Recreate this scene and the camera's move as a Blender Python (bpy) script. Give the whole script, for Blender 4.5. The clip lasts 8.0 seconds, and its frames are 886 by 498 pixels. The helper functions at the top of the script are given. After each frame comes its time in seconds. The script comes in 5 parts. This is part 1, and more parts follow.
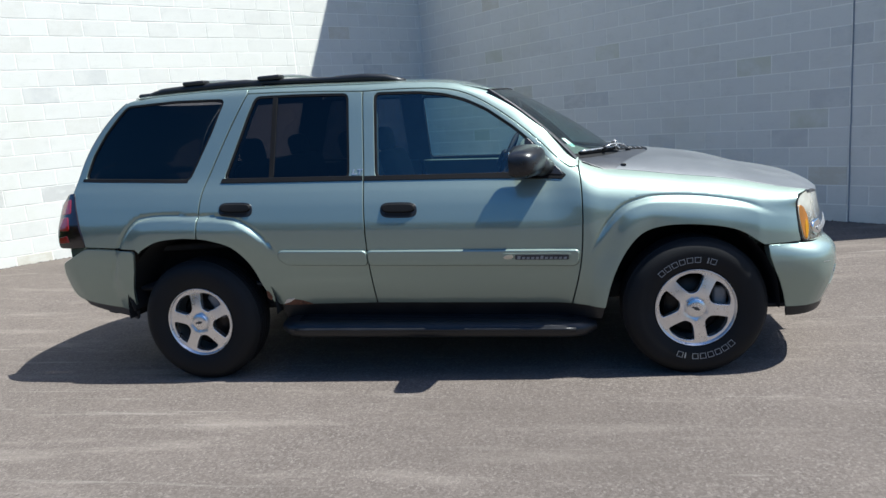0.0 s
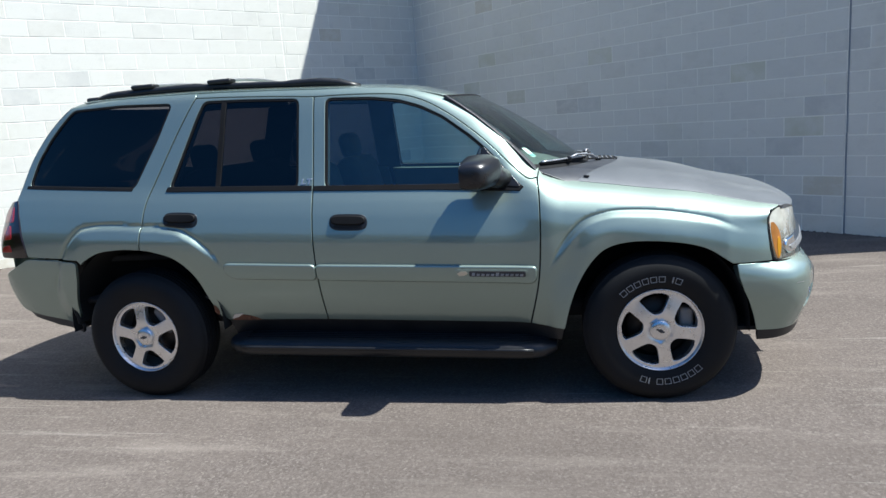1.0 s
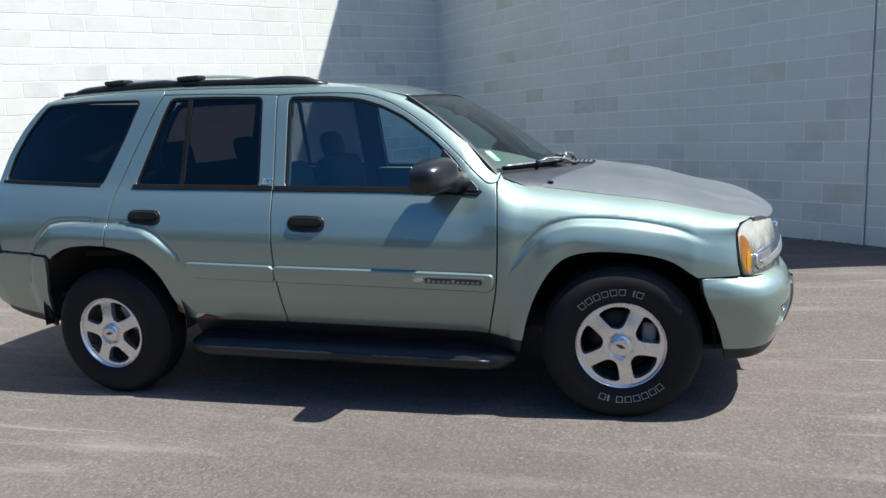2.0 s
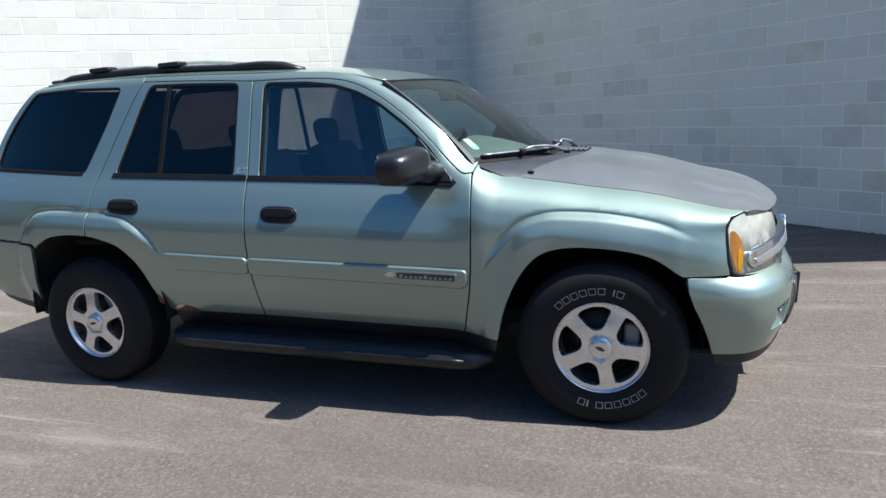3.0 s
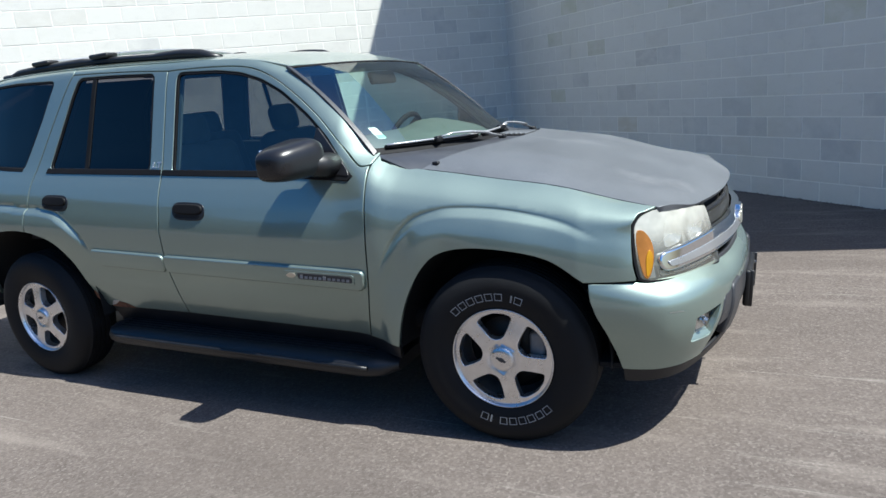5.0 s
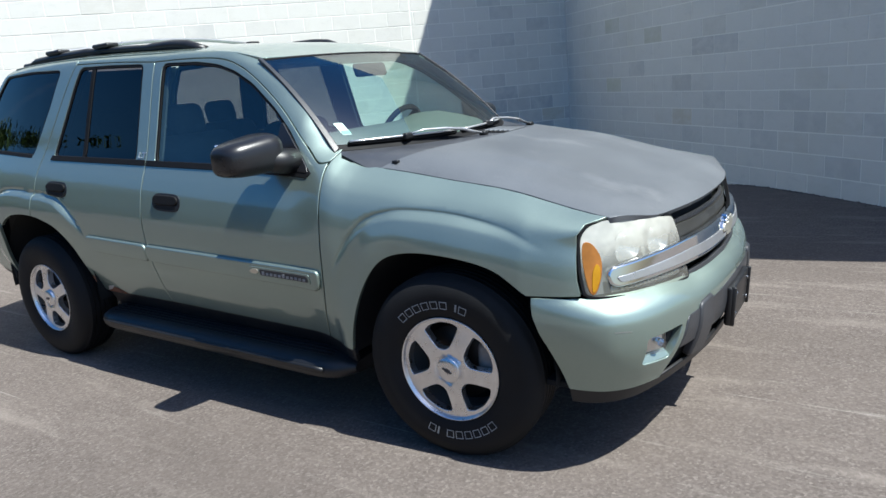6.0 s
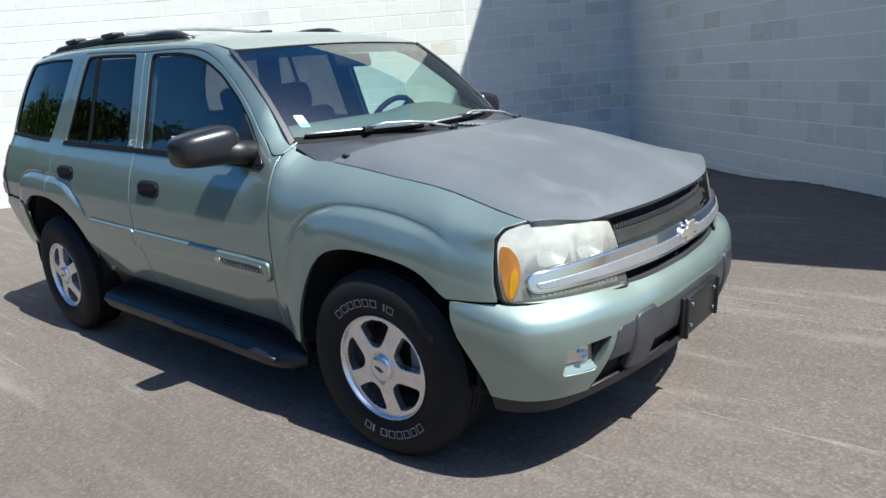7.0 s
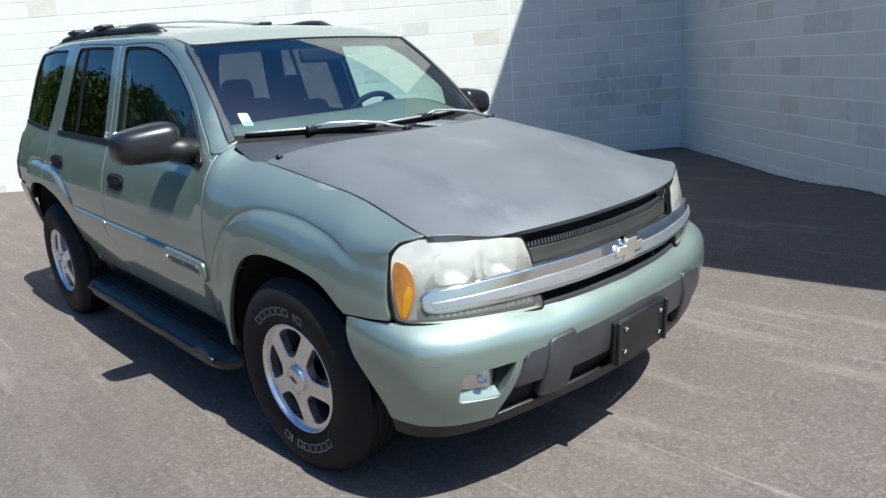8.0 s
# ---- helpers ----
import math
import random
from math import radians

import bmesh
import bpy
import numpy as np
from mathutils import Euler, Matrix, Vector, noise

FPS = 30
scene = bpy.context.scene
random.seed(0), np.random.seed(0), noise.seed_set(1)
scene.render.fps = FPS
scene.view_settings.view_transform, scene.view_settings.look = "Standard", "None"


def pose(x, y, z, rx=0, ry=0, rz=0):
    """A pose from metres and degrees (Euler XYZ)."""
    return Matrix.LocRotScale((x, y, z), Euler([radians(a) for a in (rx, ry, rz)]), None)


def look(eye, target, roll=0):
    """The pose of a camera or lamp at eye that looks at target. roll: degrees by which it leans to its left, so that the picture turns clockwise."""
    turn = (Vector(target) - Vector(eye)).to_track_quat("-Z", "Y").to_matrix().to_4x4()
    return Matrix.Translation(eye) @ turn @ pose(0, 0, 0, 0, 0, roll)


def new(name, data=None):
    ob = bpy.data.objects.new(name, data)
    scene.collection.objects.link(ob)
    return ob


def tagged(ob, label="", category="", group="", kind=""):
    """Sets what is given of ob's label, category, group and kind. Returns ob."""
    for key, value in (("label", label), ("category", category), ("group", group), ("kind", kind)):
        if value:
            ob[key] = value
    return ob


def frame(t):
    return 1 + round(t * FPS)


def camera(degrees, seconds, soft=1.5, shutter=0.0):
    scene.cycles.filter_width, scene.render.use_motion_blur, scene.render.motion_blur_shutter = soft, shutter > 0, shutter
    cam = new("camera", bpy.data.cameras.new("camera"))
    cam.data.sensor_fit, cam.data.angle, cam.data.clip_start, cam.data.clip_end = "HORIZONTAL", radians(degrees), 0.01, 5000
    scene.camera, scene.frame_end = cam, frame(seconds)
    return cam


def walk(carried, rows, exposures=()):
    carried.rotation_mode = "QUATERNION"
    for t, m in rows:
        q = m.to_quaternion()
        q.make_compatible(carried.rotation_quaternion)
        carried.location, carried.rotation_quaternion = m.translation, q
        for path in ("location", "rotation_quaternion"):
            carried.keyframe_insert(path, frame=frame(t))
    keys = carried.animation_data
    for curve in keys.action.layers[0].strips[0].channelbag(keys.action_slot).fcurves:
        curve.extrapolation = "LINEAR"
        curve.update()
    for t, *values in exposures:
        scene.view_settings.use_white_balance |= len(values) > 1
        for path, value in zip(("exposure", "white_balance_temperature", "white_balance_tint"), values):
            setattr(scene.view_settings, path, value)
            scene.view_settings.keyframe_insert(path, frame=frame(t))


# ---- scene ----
cam = camera(65.6, 8.0)
PATH = [
    (0, (0.828, -4.649, 1.476), (0.449, -2.721, 1.103), -4.8),
    (0.5, (0.941, -4.507, 1.477), (0.547, -2.582, 1.104), -4.7),
    (1, (1.093, -4.374, 1.479), (0.686, -2.45, 1.115), -4.4),
    (1.5, (1.32, -4.285, 1.478), (0.849, -2.375, 1.117), -3.6),
    (3, (1.79, -3.886, 1.466), (1.128, -2.042, 1.063), -3.9),
    (3.5, (2.005, -3.787, 1.461), (1.25, -1.987, 1.028), -3.8),
    (4, (2.153, -3.635, 1.455), (1.373, -1.847, 1.016), -4.7),
    (4.5, (2.293, -3.483, 1.457), (1.479, -1.711, 1.015), -5.5),
    (6, (2.826, -2.956, 1.454), (1.741, -1.346, 0.975), -5.3),
    (6.5, (3.049, -2.772, 1.451), (1.88, -1.216, 0.99), -5.1),
    (7, (3.236, -2.579, 1.445), (1.962, -1.121, 0.943), -5.0),
    (7.5, (3.357, -2.329, 1.447), (2.02, -0.937, 0.92), -4.2),
    (8, (3.542, -2.092, 1.45), (2.121, -0.785, 0.93), -4.4),
]
walk(cam, [(t, look(eye, target, roll)) for t, eye, target, roll in PATH],
     [(0.0, 0.99, 5700, 7), (8.0, 0.99, 5700, 7)])

# ---------------------------------------------------------------- world, sun, exposure
SUN_AZ, SUN_EL = 3.0, 60.3
world = bpy.data.worlds.new("world")
scene.world = world
world.use_nodes = True
wt = world.node_tree
sky = wt.nodes.new("ShaderNodeTexSky")
sky.sky_type, sky.sun_disc = "NISHITA", False
sky.air_density, sky.dust_density, sky.ozone_density = 1.2, 2.4, 5.5
sky.sun_elevation, sky.sun_rotation = radians(SUN_EL), radians(90 - SUN_AZ)
deep = wt.nodes.new("ShaderNodeHueSaturation")
deep.inputs["Saturation"].default_value = 1.32
wt.links.new(sky.outputs[0], deep.inputs["Color"])
wt.links.new(deep.outputs[0], wt.nodes["Background"].inputs[0])
wt.nodes["Background"].inputs[1].default_value = 0.068
sun = new("sun", bpy.data.lights.new("sun", "SUN"))
sun.data.energy, sun.data.angle, sun.data.color = 5.0, radians(0.5), (1.0, 0.93, 0.79)
SUN_DIR = Vector((math.cos(radians(SUN_EL)) * math.cos(radians(SUN_AZ)),
                  math.cos(radians(SUN_EL)) * math.sin(radians(SUN_AZ)), math.sin(radians(SUN_EL))))
sun.matrix_world = look(SUN_DIR * 30, (0, 0, 0))


# ---------------------------------------------------------------- materials
def material(name, color, rough=0.5, metal=0.0, **more):
    mat = bpy.data.materials.new(name)
    mat.use_nodes = True
    b = mat.node_tree.nodes["Principled BSDF"]
    b.inputs["Base Color"].default_value = (*color, 1)
    b.inputs["Roughness"].default_value = rough
    b.inputs["Metallic"].default_value = metal
    for key, value in more.items():
        b.inputs[key.replace("_", " ")].default_value = value
    return mat


class Nodes:
    """Short hand for building a node tree round a material's shader."""

    def __init__(self, mat):
        self.t = mat.node_tree
        self.b = self.t.nodes["Principled BSDF"]
        self.coord = self.t.nodes.new("ShaderNodeNewGeometry").outputs["Position"]

    def node(self, kind, **values):
        n = self.t.nodes.new(kind)
        for key, value in values.items():
            n.inputs[key].default_value = value
        return n

    def link(self, a, b):
        self.t.links.new(a, b)

    def noise(self, scale, detail=4.0, rough=0.6, stretch=None, turn=0.0):
        n = self.node("ShaderNodeTexNoise", Scale=scale, Detail=detail, Roughness=rough)
        if stretch:
            m = self.node("ShaderNodeMapping", Scale=stretch, Rotation=(0, 0, turn))
            self.link(self.coord, m.inputs[0])
            self.link(m.outputs[0], n.inputs["Vector"])
        else:
            self.link(self.coord, n.inputs["Vector"])
        return n.outputs["Fac"]

    def ramp(self, fac, stops):
        r = self.t.nodes.new("ShaderNodeValToRGB")
        e = r.color_ramp.elements
        while len(e) < len(stops):
            e.new(0.5)
        for el, (at, c) in zip(e, stops):
            el.position = at
            el.color = (c, c, c, 1) if isinstance(c, (int, float)) else (*c, 1)
        self.link(fac, r.inputs[0])
        return r.outputs[0]

    def mix(self, fac, a, b, kind="MIX"):
        m = self.t.nodes.new("ShaderNodeMix")
        m.data_type, m.blend_type = "RGBA", kind
        for s, v in ((m.inputs[0], fac), (m.inputs[6], a), (m.inputs[7], b)):
            if isinstance(v, (int, float)):
                s.default_value = v
            elif isinstance(v, tuple):
                s.default_value = (*v, 1)
            else:
                self.link(v, s)
        return m.outputs[2]

    def bump(self, height, strength, distance):
        n = self.node("ShaderNodeBump", Strength=strength, Distance=distance)
        self.link(height, n.inputs["Height"])
        self.link(n.outputs[0], self.b.inputs["Normal"])

    def color(self, out):
        self.link(out, self.b.inputs["Base Color"])

    def rough(self, out):
        self.link(out, self.b.inputs["Roughness"])


def asphalt_material():
    mat = material("asphalt", (0.15, 0.14, 0.13), 0.95, 0.0, Specular_IOR_Level=0.12)
    n = Nodes(mat)
    stone = n.node("ShaderNodeTexVoronoi", Scale=95.0)
    n.link(n.coord, stone.inputs["Vector"])
    tone = n.t.nodes.new("ShaderNodeRGBToBW")
    n.link(stone.outputs["Color"], tone.inputs[0])
    grit = n.noise(55, 5, 0.75)
    large = n.noise(0.7, 5, 0.6)
    patch = n.noise(4.5, 5, 0.65)
    streak = n.noise(1.6, 6, 0.65, (0.45, 2.6, 1.0), radians(-24))
    base = n.ramp(tone.outputs[0], [(0.15, (0.104, 0.086, 0.075)), (0.5, (0.145, 0.120, 0.105)), (0.72, (0.172, 0.143, 0.126)), (0.92, (0.232, 0.198, 0.174))])
    base = n.mix(n.ramp(grit, [(0.36, 0.5), (0.56, 0.0)]), base, (0.086, 0.071, 0.061))
    base = n.mix(n.ramp(patch, [(0.35, 0.0), (0.75, 0.35)]), base, (0.190, 0.157, 0.134))
    base = n.mix(n.ramp(large, [(0.3, 0.0), (0.75, 0.30)]), base, (0.206, 0.170, 0.146))
    base = n.mix(n.ramp(streak, [(0.54, 0.0), (0.70, 0.45)]), base, (0.295, 0.25, 0.215))
    scuff = n.noise(3.2, 6, 0.75, (0.16, 3.4, 1.0), radians(-17))
    base = n.mix(n.ramp(scuff, [(0.60, 0.0), (0.70, 0.48)]), base, (0.36, 0.32, 0.28))
    scratch = n.noise(6.0, 2, 0.5, (0.10, 5.0, 1.0), radians(-9))
    base = n.mix(n.ramp(scratch, [(0.72, 0.0), (0.75, 0.35)]), base, (0.40, 0.36, 0.32))
    dark = n.noise(0.5, 4, 0.6, (0.5, 1.6, 1.0), radians(-20))
    base = n.mix(n.ramp(dark, [(0.30, 0.4), (0.5, 0.0)]), base, (0.090, 0.074, 0.063))
    n.color(n.mix(1.0, base, (0.845, 0.868, 0.888), "MULTIPLY"))
    n.bump(grit, 0.65, 0.010)
    return mat


def block_material(name="painted_block", dim=None):
    """Painted concrete block, each one a little different in tone."""
    mat = material(name, (0.72, 0.72, 0.70), 0.85)
    n = Nodes(mat)
    info = n.t.nodes.new("ShaderNodeObjectInfo")
    geo = n.t.nodes.new("ShaderNodeNewGeometry")
    add = n.node("ShaderNodeMath")
    n.link(info.outputs["Random"], add.inputs[0])
    n.link(geo.outputs["Random Per Island"], add.inputs[1])
    fract = n.node("ShaderNodeMath")
    fract.operation = "FRACT"
    n.link(add.outputs[0], fract.inputs[0])
    tone = n.ramp(fract.outputs[0], [(0.0, (0.735, 0.735, 0.72)), (0.45, (0.715, 0.715, 0.705)), (0.78, (0.69, 0.69, 0.68)),
                                     (0.92, (0.675, 0.67, 0.65)), (0.97, (0.63, 0.60, 0.53)), (0.992, (0.57, 0.57, 0.57))])
    n.t.nodes[-1].color_ramp.interpolation = "CONSTANT"
    pits = n.noise(120, 4, 0.7)
    blot = n.noise(2.1, 5, 0.6)
    streak = n.noise(1.3, 4, 0.6, (3.0, 3.0, 0.5))
    smear = n.noise(5.5, 6, 0.7, (1.0, 1.0, 1.9))
    cloud = n.noise(0.55, 5, 0.65)
    c = n.mix(n.ramp(blot, [(0.35, 0.0), (0.8, 0.25)]), tone, (0.66, 0.66, 0.65))
    c = n.mix(n.ramp(smear, [(0.46, 0.0), (0.60, 0.55)]), c, (0.735, 0.735, 0.725))
    c = n.mix(n.ramp(smear, [(0.34, 0.35), (0.44, 0.0)]), c, (0.60, 0.605, 0.60))
    c = n.mix(n.ramp(cloud, [(0.55, 0.0), (0.72, 0.40)]), c, (0.60, 0.60, 0.53))
    c = n.mix(n.ramp(streak, [(0.58, 0.0), (0.8, 0.30)]), c, (0.66, 0.64, 0.59))
    c = n.mix(n.ramp(pits, [(0.25, 0.35), (0.42, 0.0)]), c, (0.42, 0.42, 0.41))
    c = n.mix(1.0, c, (0.925, 0.922, 0.868), "MULTIPLY")
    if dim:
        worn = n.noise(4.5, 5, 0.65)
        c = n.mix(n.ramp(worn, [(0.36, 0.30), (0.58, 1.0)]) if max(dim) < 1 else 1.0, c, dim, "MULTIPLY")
    n.color(c)
    n.bump(pits, 0.6, 0.004)
    return mat


def paint_material():
    """Metallic paint under clear coat: flakes that lie flat mirror, those that lie askew scatter."""
    mat = material("sage_metallic_paint", (0.25, 0.32, 0.29), 0.3, 1.0, Coat_Weight=1.0, Coat_Roughness=0.03, Coat_IOR=1.65)
    n = Nodes(mat)
    flake = n.noise(900, 2, 0.5)
    cloud = n.noise(1.2, 4, 0.5)
    dirt = n.noise(9, 5, 0.7)
    c = n.ramp(flake, [(0.3, (0.140, 0.172, 0.152)), (0.7, (0.196, 0.236, 0.210))])
    c = n.mix(n.ramp(cloud, [(0.3, 0.0), (0.8, 0.12)]), c, (0.178, 0.212, 0.190))
    n.color(n.mix(1.0, c, (0.95, 1.12, 1.17), "MULTIPLY"))
    n.rough(n.ramp(dirt, [(0.3, 0.20), (0.8, 0.25)]))
    n.b.inputs["Specular Tint"].default_value = (0.46, 0.56, 0.57, 1)
    wide = n.t.nodes.new("ShaderNodeBsdfPrincipled")
    wide.inputs["Metallic"].default_value = 0.0
    wide.inputs["Roughness"].default_value = 0.5
    wide.inputs["Coat Weight"].default_value = 1.0
    wide.inputs["Coat Roughness"].default_value = 0.03
    n.link(n.mix(1.0, c, (1.76, 1.74, 1.64), "MULTIPLY"), wide.inputs["Base Color"])
    sheen = n.t.nodes.new("ShaderNodeBsdfPrincipled")
    for key, value in (("Metallic", 1.0), ("Roughness", 0.58), ("Coat Weight", 1.0), ("Coat Roughness", 0.03), ("Coat IOR", 1.65)):
        sheen.inputs[key].default_value = value
    n.link(n.mix(1.0, c, (2.20, 2.21, 2.22), "MULTIPLY"), sheen.inputs["Base Color"])
    metal = n.node("ShaderNodeMixShader", Fac=0.56)
    n.link(n.b.outputs[0], metal.inputs[1])
    n.link(sheen.outputs[0], metal.inputs[2])
    mix = n.node("ShaderNodeMixShader", Fac=0.11)
    n.link(metal.outputs[0], mix.inputs[1])
    n.link(wide.outputs[0], mix.inputs[2])
    n.link(mix.outputs[0], n.t.nodes["Material Output"].inputs[0])
    return mat


def hood_material():
    """Paint whose clear coat is gone: a dull, mottled dark grey."""
    mat = material("weathered_hood_paint", (0.17, 0.17, 0.18), 0.5, 0.25)
    n = Nodes(mat)
    cloud = n.noise(2.2, 5, 0.6)
    fine = n.noise(300, 3, 0.6)
    smear = n.noise(3.5, 5, 0.65, (0.7, 1.8, 1.0), radians(30))
    c = n.ramp(cloud, [(0.3, (0.088, 0.096, 0.106)), (0.72, (0.135, 0.146, 0.158))])
    c = n.mix(n.ramp(fine, [(0.4, 0.0), (0.7, 0.25)]), c, (0.26, 0.255, 0.26))
    c = n.mix(n.ramp(smear, [(0.6, 0.0), (0.78, 0.30)]), c, (0.31, 0.315, 0.315))
    n.color(c)
    n.rough(n.ramp(cloud, [(0.25, 0.36), (0.8, 0.50)]))
    n.bump(fine, 0.12, 0.001)
    return mat


def grained(name, color, rough, scale=220, strength=0.25, vary=0.25, metal=0.0):
    """Plastic, rubber or cloth with a fine grain and faded patches."""
    mat = material(name, color, rough, metal)
    n = Nodes(mat)
    g = n.noise(scale, 3, 0.6)
    p = n.noise(5, 5, 0.6)
    lo = tuple(v * (1 - vary) for v in color)
    hi = tuple(min(1.0, v * (1 + vary)) for v in color)
    n.color(n.mix(n.ramp(p, [(0.3, 0.0), (0.75, 1.0)]), lo, hi))
    n.rough(n.ramp(p, [(0.3, max(0.0, rough - 0.08)), (0.8, min(1.0, rough + 0.1))]))
    n.bump(g, strength, 0.002)
    return mat


def glass_material(name, tint, rough=0.0, haze=0.0, base=0.085):
    """Thin tinted pane: clear transmission under a mirror gloss that grows towards grazing; haze: a milky film."""
    mat = bpy.data.materials.new(name)
    mat.use_nodes = True
    t = mat.node_tree
    t.nodes.remove(t.nodes["Principled BSDF"])
    clear = t.nodes.new("ShaderNodeBsdfTransparent")
    clear.inputs[0].default_value = (*tint, 1)
    under = clear.outputs[0]
    if haze:
        film = t.nodes.new("ShaderNodeBsdfDiffuse")
        film.inputs[0].default_value = (0.80, 0.79, 0.70, 1)
        pos = t.nodes.new("ShaderNodeNewGeometry")
        cloud = t.nodes.new("ShaderNodeTexNoise")
        cloud.inputs["Scale"].default_value = 14
        t.links.new(pos.outputs["Position"], cloud.inputs["Vector"])
        span = t.nodes.new("ShaderNodeMapRange")
        span.inputs[3].default_value, span.inputs[4].default_value = haze * 0.5, haze * 1.5
        t.links.new(cloud.outputs["Fac"], span.inputs[0])
        # the pale yellowish film thickens with height, up to the lamp's upper edge
        parts = t.nodes.new("ShaderNodeSeparateXYZ")
        t.links.new(pos.outputs["Position"], parts.inputs[0])
        rise = t.nodes.new("ShaderNodeMapRange")
        rise.interpolation_type = "SMOOTHSTEP"
        rise.inputs[1].default_value, rise.inputs[2].default_value = 0.76, 0.92
        rise.inputs[3].default_value, rise.inputs[4].default_value = 0.5, 3.2
        t.links.new(parts.outputs["Z"], rise.inputs[0])
        thick = t.nodes.new("ShaderNodeMath")
        thick.operation = "MULTIPLY"
        t.links.new(span.outputs[0], thick.inputs[0])
        t.links.new(rise.outputs[0], thick.inputs[1])
        blur = t.nodes.new("ShaderNodeMixShader")
        t.links.new(thick.outputs[0], blur.inputs[0])
        t.links.new(under, blur.inputs[1])
        t.links.new(film.outputs[0], blur.inputs[2])
        under = blur.outputs[0]
    gloss = t.nodes.new("ShaderNodeBsdfGlossy")
    gloss.inputs["Roughness"].default_value = rough
    edge = t.nodes.new("ShaderNodeLayerWeight")
    power = t.nodes.new("ShaderNodeMath")
    power.operation = "POWER"
    power.inputs[1].default_value = 4.2
    t.links.new(edge.outputs["Facing"], power.inputs[0])
    amount = t.nodes.new("ShaderNodeMapRange")
    amount.inputs[3].default_value, amount.inputs[4].default_value = base, 1.0
    t.links.new(power.outputs[0], amount.inputs[0])
    mix = t.nodes.new("ShaderNodeMixShader")
    t.links.new(amount.outputs[0], mix.inputs[0])
    t.links.new(under, mix.inputs[1])
    t.links.new(gloss.outputs[0], mix.inputs[2])
    t.links.new(mix.outputs[0], t.nodes["Material Output"].inputs[0])
    return mat


def rust_material():
    mat = material("rust", (0.16, 0.06, 0.03), 0.9)
    n = Nodes(mat)
    f = n.noise(60, 5, 0.7)
    n.color(n.ramp(f, [(0.3, (0.05, 0.025, 0.018)), (0.55, (0.17, 0.07, 0.035)), (0.75, (0.30, 0.16, 0.09))]))
    n.bump(f, 0.6, 0.004)
    return mat


def alloy_material():
    mat = material("brushed_alloy", (0.62, 0.62, 0.63), 0.3, 0.95)
    n = Nodes(mat)
    d = n.noise(14, 5, 0.7)
    n.color(n.ramp(d, [(0.3, (0.66, 0.66, 0.67)), (0.7, (0.84, 0.84, 0.85))]))
    n.rough(n.ramp(d, [(0.3, 0.24), (0.8, 0.38)]))
    return mat


ASPHALT = asphalt_material()
BLOCK = block_material()
BLOCK_GREY = block_material("greyed_block", (0.84, 0.85, 0.87))
BLOCK_TAN = block_material("bare_tan_block", (0.86, 0.87, 0.78))
MORTAR = block_material("painted_mortar", (1.24, 1.24, 1.24))
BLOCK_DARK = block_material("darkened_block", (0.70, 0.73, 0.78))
SEALANT = grained("joint_sealant", (0.20, 0.23, 0.27), 0.7, 60, 0.3, 0.2)
PAINT = paint_material()
HOOD = hood_material()
BLACK = grained("black_plastic", (0.011, 0.011, 0.012), 0.42, 240, 0.2, 0.3)
SHELL = grained("black_mirror_shell", (0.012, 0.012, 0.014), 0.30, 240, 0.12, 0.3)
TRIM = grained("black_rubber_trim", (0.006, 0.006, 0.007), 0.7, 200, 0.15, 0.3)
GREY = grained("grey_cladding", (0.036, 0.037, 0.041), 0.4, 260, 0.3, 0.25)
DARK = material("dark_underside", (0.008, 0.008, 0.008), 0.9)
TRIM.node_tree.nodes["Principled BSDF"].inputs["Specular IOR Level"].default_value = 0.2
TYRE = grained("tyre_rubber", (0.009, 0.009, 0.0095), 0.66, 160, 0.25, 0.35)
TYRE.node_tree.nodes["Principled BSDF"].inputs["Specular IOR Level"].default_value = 0.25
LETTER = grained("white_sidewall_lettering", (0.28, 0.28, 0.275), 0.7, 150, 0.2, 0.3)
ALLOY = alloy_material()
CHROME = material("chrome", (0.78, 0.79, 0.80), 0.07, 1.0)
SATIN = grained("satin_silver", (0.55, 0.55, 0.55), 0.33, 200, 0.05, 0.12, 0.8)
STEEL = grained("brake_steel", (0.05, 0.042, 0.036), 0.5, 120, 0.3, 0.4, 0.7)
CALIPER = grained("brake_caliper", (0.22, 0.21, 0.20), 0.55, 120, 0.3, 0.3, 0.5)
GLASS = glass_material("clear_glass", (0.78, 0.93, 0.90), base=0.115)
SCREEN = glass_material("windscreen_glass", (0.70, 0.88, 0.81), base=0.19)
PRIVACY = glass_material("privacy_glass", (0.14, 0.13, 0.135), base=0.045)
LENS = glass_material("hazy_lamp_lens", (0.93, 0.94, 0.91), 0.06, 0.17)
FOG_LENS = glass_material("clear_lamp_lens", (0.95, 0.96, 0.95), 0.03, base=0.14)
AMBER = grained("amber_lens", (0.36, 0.145, 0.030), 0.20, 45, 0.25, 0.5, 0.3)
AMBER_BRIGHT = grained("bright_amber", (0.80, 0.33, 0.015), 0.16, 60, 0.25, 0.5, 0.6)
RED = material("red_lens", (0.30, 0.004, 0.005), 0.2, 0.0, Coat_Weight=1.0)
LAMP_BLACK = material("smoked_lamp_housing", (0.012, 0.006, 0.006), 0.15, 0.0, Coat_Weight=0.6)
BOWL = grained("lamp_reflector", (0.42, 0.43, 0.42), 0.22, 60, 0.05, 0.1, 0.75)
HOUSING = grained("lamp_housing", (0.15, 0.155, 0.15), 0.35, 60, 0.1, 0.1, 0.3)
